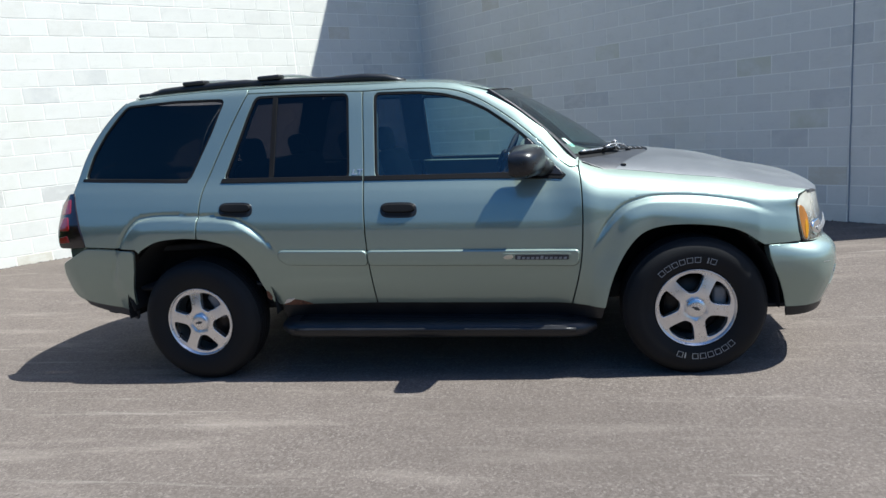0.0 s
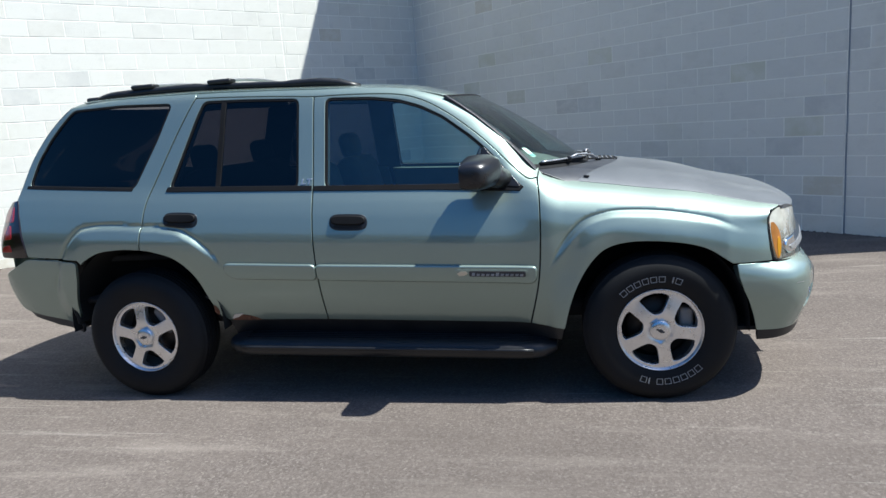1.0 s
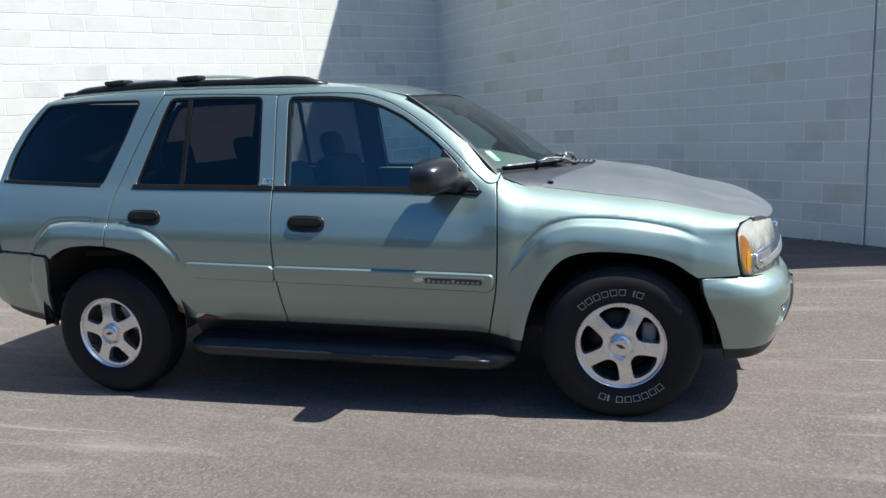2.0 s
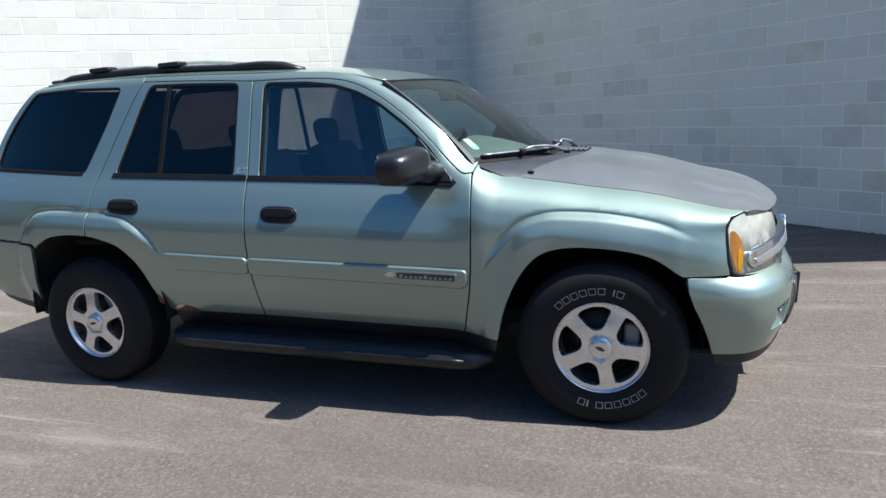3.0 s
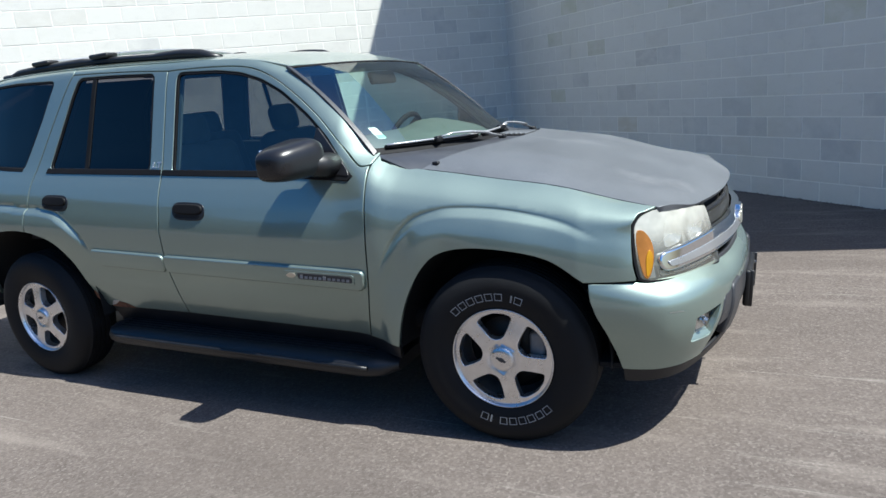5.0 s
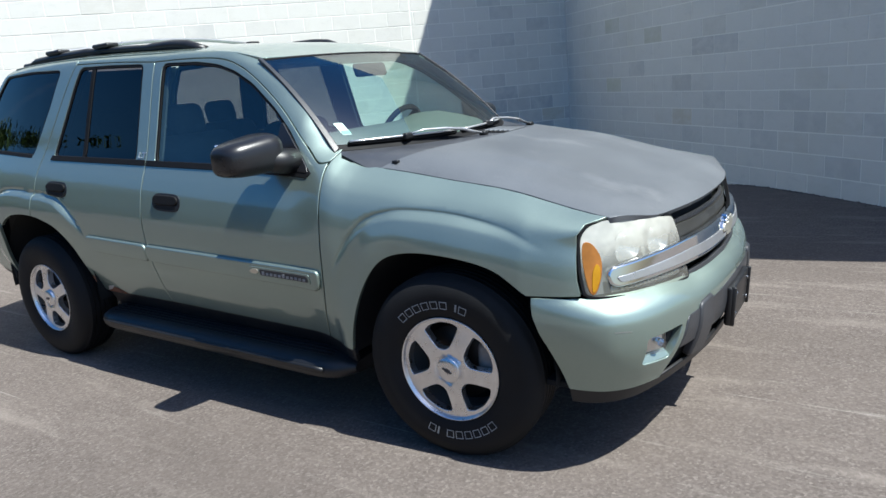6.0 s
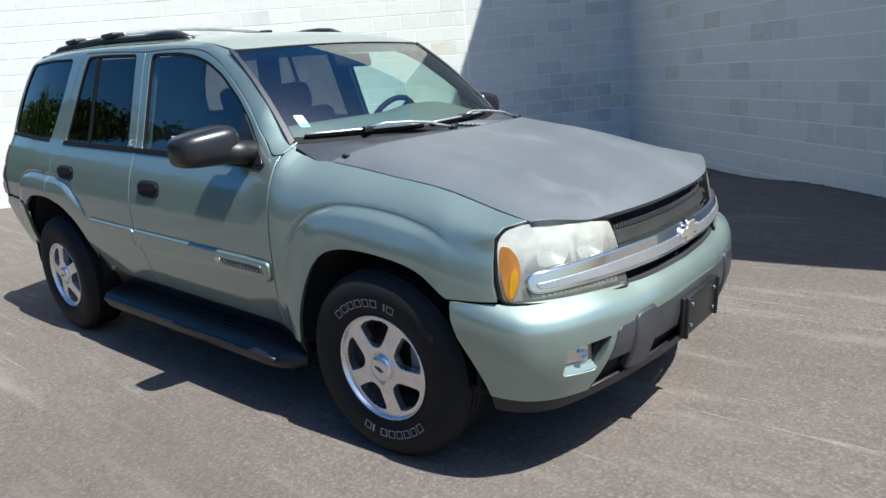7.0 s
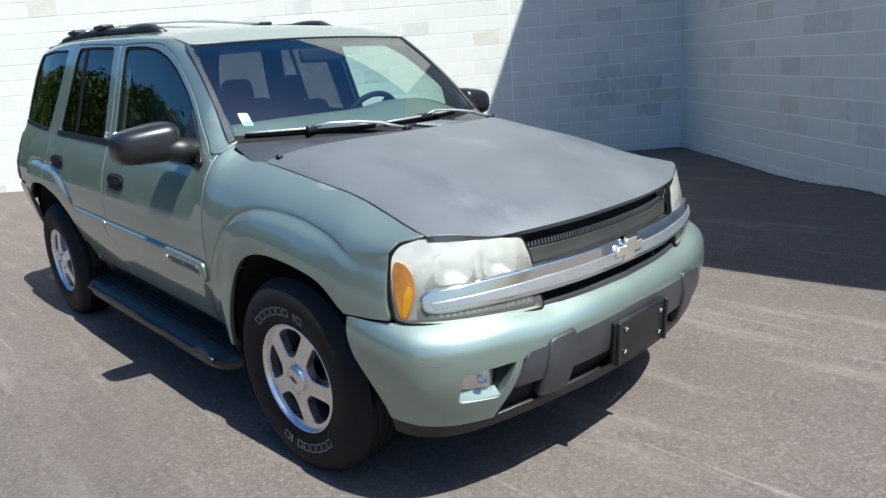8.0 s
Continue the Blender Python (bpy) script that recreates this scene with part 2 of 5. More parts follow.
CLOTH = grained("grey_seat_cloth", (0.05, 0.058, 0.066), 0.95, 400, 0.4, 0.25)
DASH = grained("grey_dash_plastic", (0.095, 0.115, 0.105), 0.7, 300, 0.25, 0.15)
LINING = grained("grey_headlining", (0.33, 0.33, 0.32), 0.95, 300, 0.3, 0.1)
CARPET = grained("dark_carpet", (0.03, 0.03, 0.033), 1.0, 300, 0.4, 0.3)
WHITE = material("white_paper", (0.8, 0.82, 0.8), 0.7)
GREEN_INK = material("green_print", (0.30, 0.62, 0.50), 0.7)
BADGE = grained("pale_gold_badge", (0.60, 0.57, 0.48), 0.38, 120, 0.05, 0.15, 0.8)
RUST = rust_material()
COWL = grained("weathered_cowl_plastic", (0.045, 0.048, 0.056), 0.4, 200, 0.15, 0.25)
LEDGE = grained("dull_bronze_ledge", (0.052, 0.051, 0.046), 0.4, 150, 0.1, 0.2, 0.4)
ARM = grained("wiper_arm_metal", (0.60, 0.60, 0.61), 0.28, 200, 0.05, 0.2, 0.7)
LEAF = [grained("leaf_green_%s" % k, c, 0.6, 30, 0.0, 0.35) for k, c in
        (("deep", (0.042, 0.080, 0.018)), ("mid", (0.072, 0.125, 0.028)), ("light", (0.110, 0.160, 0.038)))]
BARK = grained("bark", (0.09, 0.07, 0.05), 0.9, 40, 0.8, 0.3)


# ---------------------------------------------------------------- mesh helpers
def part(name, data, mat, parent=None, label="", smooth=True):
    """One mesh object from a bmesh or a (verts, faces) pair, under its thing."""
    me = bpy.data.meshes.new(name)
    if isinstance(data, tuple):
        me.from_pydata([tuple(v) for v in data[0]], [], data[1])
    else:
        bmesh.ops.recalc_face_normals(data, faces=data.faces)
        data.to_mesh(me)
        data.free()
    me.materials.append(mat)
    me.polygons.foreach_set("use_smooth", [smooth] * len(me.polygons))
    ob = new(name, me)
    if parent is not None:
        ob.parent = parent
    if label:
        tagged(ob, label)
    return ob


def sharp(ob, angle=40):
    """Keep edges over this angle crisp."""
    me = ob.data
    bm = bmesh.new()
    bm.from_mesh(me)
    for e in bm.edges:
        e.smooth = len(e.link_faces) == 2 and e.calc_face_angle(0) < radians(angle)
    bm.to_mesh(me)
    bm.free()
    return ob


def thing(name, label, category, group="", kind=""):
    return tagged(new(name), label, category, group, kind)


def pchip(xs, ys):
    """A smooth curve through the points that never overshoots them."""
    xs, ys = np.array(xs, float), np.array(ys, float)
    h = np.diff(xs)
    d = np.diff(ys) / h
    m = np.zeros(len(xs))
    for i in range(1, len(xs) - 1):
        if d[i - 1] * d[i] > 0:
            w1, w2 = 2 * h[i] + h[i - 1], h[i] + 2 * h[i - 1]
            m[i] = (w1 + w2) / (w1 / d[i - 1] + w2 / d[i])
    m[0], m[-1] = d[0], d[-1]

    def f(x):
        x = np.clip(np.asarray(x, float), xs[0], xs[-1])
        i = np.clip(np.searchsorted(xs, x) - 1, 0, len(h) - 1)
        t = (x - xs[i]) / h[i]
        return ((1 + 2 * t) * (1 - t) ** 2 * ys[i] + t * (1 - t) ** 2 * h[i] * m[i]
                + t * t * (3 - 2 * t) * ys[i + 1] + t * t * (t - 1) * h[i] * m[i + 1])
    return f


def smooth01(t):
    t = np.clip(t, 0, 1)
    return t * t * (3 - 2 * t)


def curve2(pts, n=6, closed=False):
    """Catmull-Rom through 2D points."""
    p = [np.array(q, float) for q in pts]
    out = []
    k = len(p)
    for i in range(k if closed else k - 1):
        a, b, c, d = (p[(i + j) % k] if closed else p[min(max(i + j, 0), k - 1)] for j in (-1, 0, 1, 2))
        for s in range(n):
            t = s / n
            out.append(0.5 * (2 * b + (c - a) * t + (2 * a - 5 * b + 4 * c - d) * t * t + (3 * b - a - 3 * c + d) * t ** 3))
    if not closed:
        out.append(p[-1])
    return [tuple(q) for q in out]


def dense(loop, step, closed=True):
    out = []
    n = len(loop)
    for i in range(n if closed else n - 1):
        a, b = np.array(loop[i]), np.array(loop[(i + 1) % n])
        k = max(1, int(math.ceil(np.linalg.norm(b - a) / step)))
        out += [tuple(a + (b - a) * j / k) for j in range(k)]
    if not closed:
        out.append(tuple(loop[-1]))
    return out


def area2(loop):
    p = np.array(loop)
    q = np.roll(p, -1, 0)
    return 0.5 * float(np.sum(p[:, 0] * q[:, 1] - q[:, 0] * p[:, 1]))


def inset(loop, d):
    """The loop moved inwards by d."""
    p = np.array(loop, float)
    s = 1 if area2(loop) > 0 else -1
    e = np.roll(p, -1, 0) - p
    e /= np.maximum(np.linalg.norm(e, axis=1), 1e-9)[:, None]
    nrm = np.stack([-e[:, 1], e[:, 0]], 1) * s
    v = nrm + np.roll(nrm, 1, 0)
    ln = np.maximum(np.sum(v * v, 1) / 2, 0.5)
    return [tuple(q) for q in p + v * (d / ln)[:, None]]


def inside(pts, loop):
    """Which of the points lie inside the loop."""
    x, y = pts[:, 0], pts[:, 1]
    r = np.zeros(len(pts), bool)
    p = np.array(loop)
    q = np.roll(p, -1, 0)
    for (x0, y0), (x1, y1) in zip(p, q):
        if y0 == y1:
            continue
        hit = ((y0 > y) != (y1 > y)) & (x < (x1 - x0) * (y - y0) / (y1 - y0) + x0)
        r ^= hit
    return r


def triangulate(loop, holes=(), lines=(), step=0.03):
    """Points and triangles filling the loop, with holes and crease lines kept as edges."""
    from mathutils.geometry import delaunay_2d_cdt
    loops = [dense(l, step) for l in (loop, *holes)]
    pts, edges = [], []
    for l in loops:
        k = len(pts)
        pts += l
        edges += [(k + i, k + (i + 1) % len(l)) for i in range(len(l))]
    for l in lines:
        l = dense(l, step, False)
        k = len(pts)
        pts += l
        edges += [(k + i, k + i + 1) for i in range(len(l) - 1)]
    rim = np.array(pts)
    lo, hi = rim.min(0), rim.max(0)
    gx, gy = np.meshgrid(np.arange(lo[0] + step / 2, hi[0], step), np.arange(lo[1] + step / 2, hi[1], step * 0.87))
    gx[1::2] += step / 2
    g = np.stack([gx.ravel(), gy.ravel()], 1)
    ok = inside(g, loops[0])
    for l in loops[1:]:
        ok &= ~inside(g, l)
    g = g[ok]
    if len(g):
        near = np.full(len(g), 9.0)
        for k in range(0, len(rim), 400):
            near = np.minimum(near, np.min(np.linalg.norm(g[:, None] - rim[None, k:k + 400], axis=2), 1))
        g = g[near > step * 0.45]
    allp = [Vector(p) for p in pts] + [Vector(p) for p in g]
    v, e, f, *rest = delaunay_2d_cdt(allp, edges, [], 0, 1e-6)
    v = np.array([(p.x, p.y) for p in v])
    f = np.array([t for t in f if len(t) == 3])
    c = v[f].mean(1)
    ok = inside(c, loops[0])
    for l in loops[1:]:
        ok &= ~inside(c, l)
    return v, f[ok]


def surface(name, loop, place, mat, parent, holes=(), lines=(), step=0.03, edge=0.018, lift=0.0, flip=False, label="", bevel=0.003):
    """A panel: the loop filled and laid on a curved surface, its rim rounded over and turned inwards."""
    v, f = triangulate(loop, holes, lines, step)
    e = 0.006
    p = place(v[:, 0], v[:, 1])
    du = place(v[:, 0] + e, v[:, 1]) - place(v[:, 0] - e, v[:, 1])
    dv = place(v[:, 0], v[:, 1] + e) - place(v[:, 0], v[:, 1] - e)
    n = np.cross(du, dv)
    n /= np.maximum(np.linalg.norm(n, axis=1), 1e-12)[:, None]
    if flip:
        n = -n
    p = p + n * lift
    tri = np.cross(p[f[:, 1]] - p[f[:, 0]], p[f[:, 2]] - p[f[:, 0]])
    if np.sum(tri * n[f[:, 0]]) < 0:
        f = f[:, ::-1]
    faces = [tuple(int(i) for i in t) for t in f]
    verts, norms = list(p), list(n)
    if edge > 0:
        count = {}
        for t in faces:
            for a, b in ((t[0], t[1]), (t[1], t[2]), (t[2], t[0])):
                count[(a, b)] = 1
        rim = [(a, b) for (a, b) in count if (b, a) not in count]
        out = {}
        for a, b in rim:
            d = np.cross(p[b] - p[a], n[a])
            d /= max(np.linalg.norm(d), 1e-12)
            for k in (a, b):
                out[k] = out.get(k, 0) + d
        ring1, ring2 = {}, {}
        for k, d in out.items():
            d = d / max(np.linalg.norm(d), 1e-12)
            ring1[k] = len(verts)
            verts.append(p[k] + d * bevel - n[k] * bevel)
            norms.append(d)
            ring2[k] = len(verts)
            verts.append(p[k] + d * bevel - n[k] * edge)
            norms.append(d)
        for a, b in rim:
            faces.append((b, a, ring1[a], ring1[b]))
            faces.append((ring1[b], ring1[a], ring2[a], ring2[b]))
    ob = part(name, (verts, faces), mat, parent, label)
    ob.data.normals_split_custom_set_from_vertices([tuple(q) for q in norms])
    return ob


def grid_mesh(rows, close_u=False, close_v=False):
    """Verts and faces of a grid of points, rows of equal length."""
    nv, nu = len(rows), len(rows[0])
    verts = [p for r in rows for p in r]
    faces = []
    for j in range(nv if close_v else nv - 1):
        for i in range(nu if close_u else nu - 1):
            a, b = j * nu + i, j * nu + (i + 1) % nu
            c, d = ((j + 1) % nv) * nu + (i + 1) % nu, ((j + 1) % nv) * nu + i
            faces.append((a, b, c, d))
    return verts, faces


def rounded_box(size, r=0.01, seg=2, m=Matrix()):
    bm = bmesh.new()
    bmesh.ops.create_cube(bm, size=1.0, matrix=Matrix.Diagonal((*size, 1)))
    bmesh.ops.bevel(bm, geom=list(bm.edges), offset=min(r, min(size) * 0.49), segments=seg, profile=0.5, affect="EDGES")
    bmesh.ops.transform(bm, matrix=m, verts=bm.verts)
    return bm


def tube(points, radius, n=10, flat=1.0, up=(0, 0, 1), caps=True):
    """A swept bar; radius one number or one a point; flat squashes it along up."""
    pts = [Vector(p) for p in points]
    rad = radius if isinstance(radius, (list, tuple)) else [radius] * len(pts)
    rows = []
    for i, p in enumerate(pts):
        t = (pts[min(i + 1, len(pts) - 1)] - pts[max(i - 1, 0)]).normalized()
        side = t.cross(Vector(up)).normalized()
        top = side.cross(t).normalized()
        rows.append([p + (side * math.cos(2 * math.pi * k / n) + top * math.sin(2 * math.pi * k / n) * flat) * rad[i] for k in range(n)])
    v, f = grid_mesh(rows, close_u=True)
    if caps:
        f.append(tuple(range(n - 1, -1, -1)))
        f.append(tuple(range(len(v) - n, len(v))))
    bm = bmesh.new()
    vs = [bm.verts.new(q) for q in v]
    for q in f:
        bm.faces.new([vs[k] for k in q])
    return bm


def lathe(profile, n=48, axis="Y"):
    """Turn (radius, along) points round an axis."""
    rows = []
    for r, a in profile:
        row = []
        for k in range(n):
            c, s = math.cos(2 * math.pi * k / n), math.sin(2 * math.pi * k / n)
            row.append((r * c, a, r * s) if axis == "Y" else (r * c, r * s, a))
        rows.append(row)
    return grid_mesh(rows, close_u=True)


def lathe_at(profile, n, m):
    v, f = lathe(profile, n)
    return [m @ Vector(q) for q in v], f


# ---------------------------------------------------------------- setting: ground
CORNER = Vector((-1.72, 7.90, 0))
ALONG_R, ALONG_L = Vector((0.751, -0.660, 0)), Vector((-0.627, -0.779, 0))
SPOTS = [(-1.7, 7.9, -0.07), (0.2, 6.2, -0.06), (2.3, 4.4, 0.05), (3.7, 3.15, 0.05), (6.0, 1.0, 0.05), (-3.6, 5.6, 0.03), (-6.0, 2.4, 0.11),
         (-8.5, -0.7, 0.12), (0, -1, 0), (2.3, 0.5, 0), (-2.3, 0.5, 0), (0, 2, 0), (3, -3, 0), (-3, -2, 0), (0, -5, 0), (5, -5, 0), (-6, -6, 0.03), (1.5, 2.4, 0)]


def ground_height(x, y):
    w = h = 0.0
    for a, b, z in SPOTS:
        k = 1.0 / (((x - a) ** 2 + (y - b) ** 2) ** 1.5 + 0.05)
        w, h = w + k, h + k * z
    far = 1.0 / (1.0 + max(0.0, math.hypot(x, y) - 11.0) * 0.3)
    near = 1.0 - math.exp(-(((x / 3.0) ** 2 + ((y + 0.4) / 1.7) ** 2) ** 2))
    return h / w * far * near


def spread(lo, hi, fine0, fine1, step, grow):
    """Stations that are close together in the middle stretch and wider outside it."""
    out = list(np.arange(fine0, fine1 + 1e-6, step))
    d = step
    while out[-1] < hi:
        d *= grow
        out.append(out[-1] + d)
    d = step
    while out[0] > lo:
        d *= grow
        out.insert(0, out[0] - d)
    return out


gx, gy = spread(-420, 420, -10, 8, 0.3, 1.35), spread(-420, 420, -7, 9, 0.3, 1.35)
ground = part("ground", grid_mesh([[(x, y, ground_height(x, y)) for x in gx] for y in gy]), ASPHALT)
tagged(ground, "worn grey-brown asphalt yard with pale scuff streaks", "ground", kind="structure")


# ---------------------------------------------------------------- setting: walls of painted concrete block
COURSE, LENGTH, JOINT, BASE = 0.2032, 0.4064, 0.0115, 0.034 - 0.2032


def block_mesh(length, depth=0.10):
    """A block with chamfered face edges; local x along the wall, y out of it, z up; its face at y = 0."""
    w, h, c = length - JOINT, COURSE - JOINT, 0.0014
    v = []
    for y, i in ((0.0, c), (-c, 0.0), (-depth, 0.0)):
        v += [(i, y, i), (w - i, y, i), (w - i, y, h - i), (i, y, h - i)]
    f = [(0, 1, 2, 3)]
    for k in (0, 4):
        f += [(k + j, k + 4 + j, k + 4 + (j + 1) % 4, k + (j + 1) % 4) for j in range(4)]
    return v, f


def wall(name, along, face, phase, length, height, near, label, breaks=(), marks={}):
    """A block wall from the corner along its line; the blocks of the near stretch are pieces of their own."""
    turn = Matrix((along, face, Vector((0, 0, 1)))).transposed().to_4x4()
    m = Matrix.Translation(CORNER) @ turn
    body = rounded_box((length, 0.28, height + 0.4), 0.004, 1, m @ Matrix.Translation((length / 2 - 0.0, -0.1416, height / 2 - 0.2)))
    root = part(name, body, MORTAR, None, "", False)
    tagged(root, label, "wall", kind="structure")
    rng = random.Random(len(name) * 7 + int(length * 10))
    made = {}
    rv, rf = [], []
    rows = int(height / COURSE) + 2
    for r in range(rows):
        z = BASE + r * COURSE
        s = -LENGTH + (phase[r % 2] % LENGTH)
        while s < length - 0.02:
            pieces = [(max(s, 0.0), min(s + LENGTH, length))]
            for b in breaks:
                pieces = [q for a, e in pieces for q in (((a, b - 0.005), (b + 0.005, e)) if a < b < e else ((a, e),))]
            for a, e in pieces:
                if e - a < 0.04 or z + COURSE > height + 0.02:
                    continue
                key = round(e - a, 3)
                out = 0.0004 + rng.uniform(0, 0.0012)
                tilt = rng.uniform(-0.003, 0.003)
                bm = m @ Matrix.Translation((a, out, z)) @ Matrix.Rotation(tilt, 4, "Z")
                if near[0] < (a + e) / 2 < near[1] and near[2] <= r < near[3]:
                    if key not in made:
                        me = bpy.data.meshes.new("block")
                        me.from_pydata(*[block_mesh(e - a)[0], [], block_mesh(e - a)[1]])
                        me.materials.append(BLOCK)
                        made[key] = me
                    ob = new("block", made[key])
                    ob.parent = root
                    ob.matrix_basis = bm
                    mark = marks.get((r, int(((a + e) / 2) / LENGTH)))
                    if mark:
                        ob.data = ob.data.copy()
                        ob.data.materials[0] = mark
                else:
                    bv, bf = block_mesh(e - a)
                    k = len(rv)
                    rv += [bm @ Vector(q) for q in bv]
                    rf += [tuple(k + i for i in q) for q in bf]
            s += LENGTH
    rest = part("block_field", (rv, rf), BLOCK, root, "", False)
    tagged(rest, kind="stuff")
    return root, m


FACE_R, FACE_L = Vector((-0.660, -0.751, 0)), Vector((0.779, -0.627, 0))
HIGH = 8.19
# blocks where the paint has greyed or gone, by course and place along the wall
G_, T_ = BLOCK_GREY, BLOCK_TAN
MARKS_R = {(5, 12): G_, (4, 14): G_, (9, 15): T_, (6, 16): T_, (5, 9): G_, (4, 10): G_, (4, 12): G_, (3, 15): G_, (7, 17): G_, (10, 17): G_, (5, 16): G_, (3, 11): G_,
           (11, 10): T_, (6, 7): G_, (9, 6): T_, (12, 4): T_, (10, 3): T_, (7, 5): G_, (2, 13): G_, (2, 16): G_, (3, 8): G_, (8, 9): G_, (6, 3): T_}
MARKS_L = {(r_, c_): G_ for r_, c_ in ((4, 1), (5, 0), (5, 2), (6, 1), (4, 3), (3, 3), (4, 2), (5, 1), (5, 4), (6, 2), (3, 1), (7, 3), (12, 2), (11, 1), (10, 2), (13, 3), (9, 4), (12, 13), (11, 15), (10, 9), (9, 12))}
# a few blocks near the corner are darker and bluer than the rest
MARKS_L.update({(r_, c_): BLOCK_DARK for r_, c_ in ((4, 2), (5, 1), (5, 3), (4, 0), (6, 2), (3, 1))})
wall_r, MR = wall("wall_right", ALONG_R, FACE_R, (0.047, 0.25), 8.44, HIGH, (0.9, 7.7, 1, 18),
                  "shaded white-painted concrete block wall with patchy grey and tan blocks", (7.17,), MARKS_R)
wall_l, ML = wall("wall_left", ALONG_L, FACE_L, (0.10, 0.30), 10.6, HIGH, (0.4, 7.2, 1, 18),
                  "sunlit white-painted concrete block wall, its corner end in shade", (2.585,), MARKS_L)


def control_joint(root, m, s):
    bm = bmesh.new()
    rng = random.Random(3)
    z = -0.15
    while z < HIGH:
        h = COURSE * rng.choice((1, 1, 2))
        q = rounded_box((0.016, 0.006, h), 0.002, 1, m @ Matrix.Translation((s + rng.uniform(-0.002, 0.002), 0.001, z + h / 2)))
        me = bpy.data.meshes.new("tmp")
        q.to_mesh(me)
        q.free()
        bm.from_mesh(me)
        bpy.data.meshes.remove(me)
        z += h
    part("control_joint", bm, SEALANT, root, "", False)


control_joint(wall_r, MR, 7.17)
part("control_joint", rounded_box((0.012, 0.004, HIGH), 0.001, 1, ML @ Matrix.Translation((2.585, -0.002, HIGH / 2))), MORTAR, wall_l, "", False)


def rubble(name, m, s0, s1, count, label):
    """Crumbs of asphalt and grit along the foot of a wall."""
    rng = random.Random(count)
    v, f = [], []
    for k in range(count):
        s, out, r = rng.uniform(s0, s1), abs(rng.gauss(0, 0.030)) + 0.004, rng.uniform(0.003, 0.011)
        p = m @ Vector((s, out, 0))
        p.z = ground_height(p.x, p.y) + r * 0.25
        k0 = len(v)
        for d in ((1, 0, 0), (-1, 0, 0), (0, 1, 0), (0, -1, 0), (0, 0, 1), (0, 0, -1)):
            v.append(p + Vector(d) * r * rng.uniform(0.6, 1.3) + Vector((rng.uniform(-1, 1), rng.uniform(-1, 1), 0)) * r * 0.3)
        f += [tuple(k0 + i for i in q) for q in ((0, 2, 4), (2, 1, 4), (1, 3, 4), (3, 0, 4), (2, 0, 5), (1, 2, 5), (3, 1, 5), (0, 3, 5))]
    ob = part(name, (v, f), ASPHALT, None, "", False)
    tagged(ob, label, "gravel", kind="stuff")


rubble("loose_grit", MR, 0.1, 7.8, 900, "loose dark asphalt grit along the foot of the shaded wall")
rubble("loose_grit", ML, 0.1, 8.5, 700, "loose brown grit along the foot of the sunlit wall")


# ---------------------------------------------------------------- trees across the yard, behind the camera
def tree(x, y, h, spreadr, seed):
    rng = random.Random(seed)
    t = thing("tree", "leafy green broadleaf tree at the edge of the asphalt yard", "tree", "trees along the yard")
    t.location = (x, y, -0.05)
    trunk = tube([(0, 0, 0), (0.1, 0.05, h * 0.25), (0.0, 0.1, h * 0.5), (0.1, 0, h * 0.8)], [0.17, 0.13, 0.1, 0.03], 8)
    for k in range(6):
        a = rng.uniform(0, 6.28)
        z0 = h * rng.uniform(0.18, 0.55)
        limb = tube([(0, 0, z0), (math.cos(a) * spreadr * 0.4, math.sin(a) * spreadr * 0.4, z0 + h * 0.14),
                     (math.cos(a) * spreadr * 0.75, math.sin(a) * spreadr * 0.75, z0 + h * 0.25)], [0.07, 0.045, 0.015], 6)
        me = bpy.data.meshes.new("limb")
        limb.to_mesh(me)
        limb.free()
        trunk.from_mesh(me)
        bpy.data.meshes.remove(me)
    part("trunk", trunk, BARK, t)
    for mat in LEAF:
        v, f = [], []
        for c in range(46):
            a, u = rng.uniform(0, 6.28), rng.random() ** 0.6
            cz = h * rng.uniform(0.12, 0.97)
            wide = spreadr * (1.0 - 0.75 * max(0.0, (cz / h - 0.45) / 0.55) ** 1.6)
            cx, cy = math.cos(a) * wide * u, math.sin(a) * wide * u
            cr = rng.uniform(0.45, 0.95)
            for k in range(84):
                d = Vector((rng.gauss(0, 1), rng.gauss(0, 1), rng.gauss(0, 0.8))).normalized() * cr * rng.uniform(0.5, 1.05)
                p = Vector((cx, cy, cz)) + d
                n1 = Vector((rng.gauss(0, 1), rng.gauss(0, 1), rng.gauss(0, 1))).normalized() * rng.uniform(0.07, 0.15)
                n2 = n1.orthogonal().normalized() * n1.length * 0.6
                b = len(v)
                v += [p - n1, p + n2, p + n1, p - n2]
                f.append((b, b + 1, b + 2, b + 3))
        part("crown", (v, f), mat, t)
    return t


rng = random.Random(11)
for i in range(30):
    a = radians(174 + i * 4.1)
    d = rng.uniform(25, 31)
    rise = np.interp(math.degrees(a), [174, 191, 198, 205, 212, 225, 300], [7.0, 9.2, 12.4, 14.4, 15.6, 11.5, 10.0])
    tree(d * math.cos(a), d * math.sin(a), 0.75 + d * math.tan(radians(rise)) + rng.uniform(-0.5, 0.4), rng.uniform(2.3, 3.0), 100 + i)


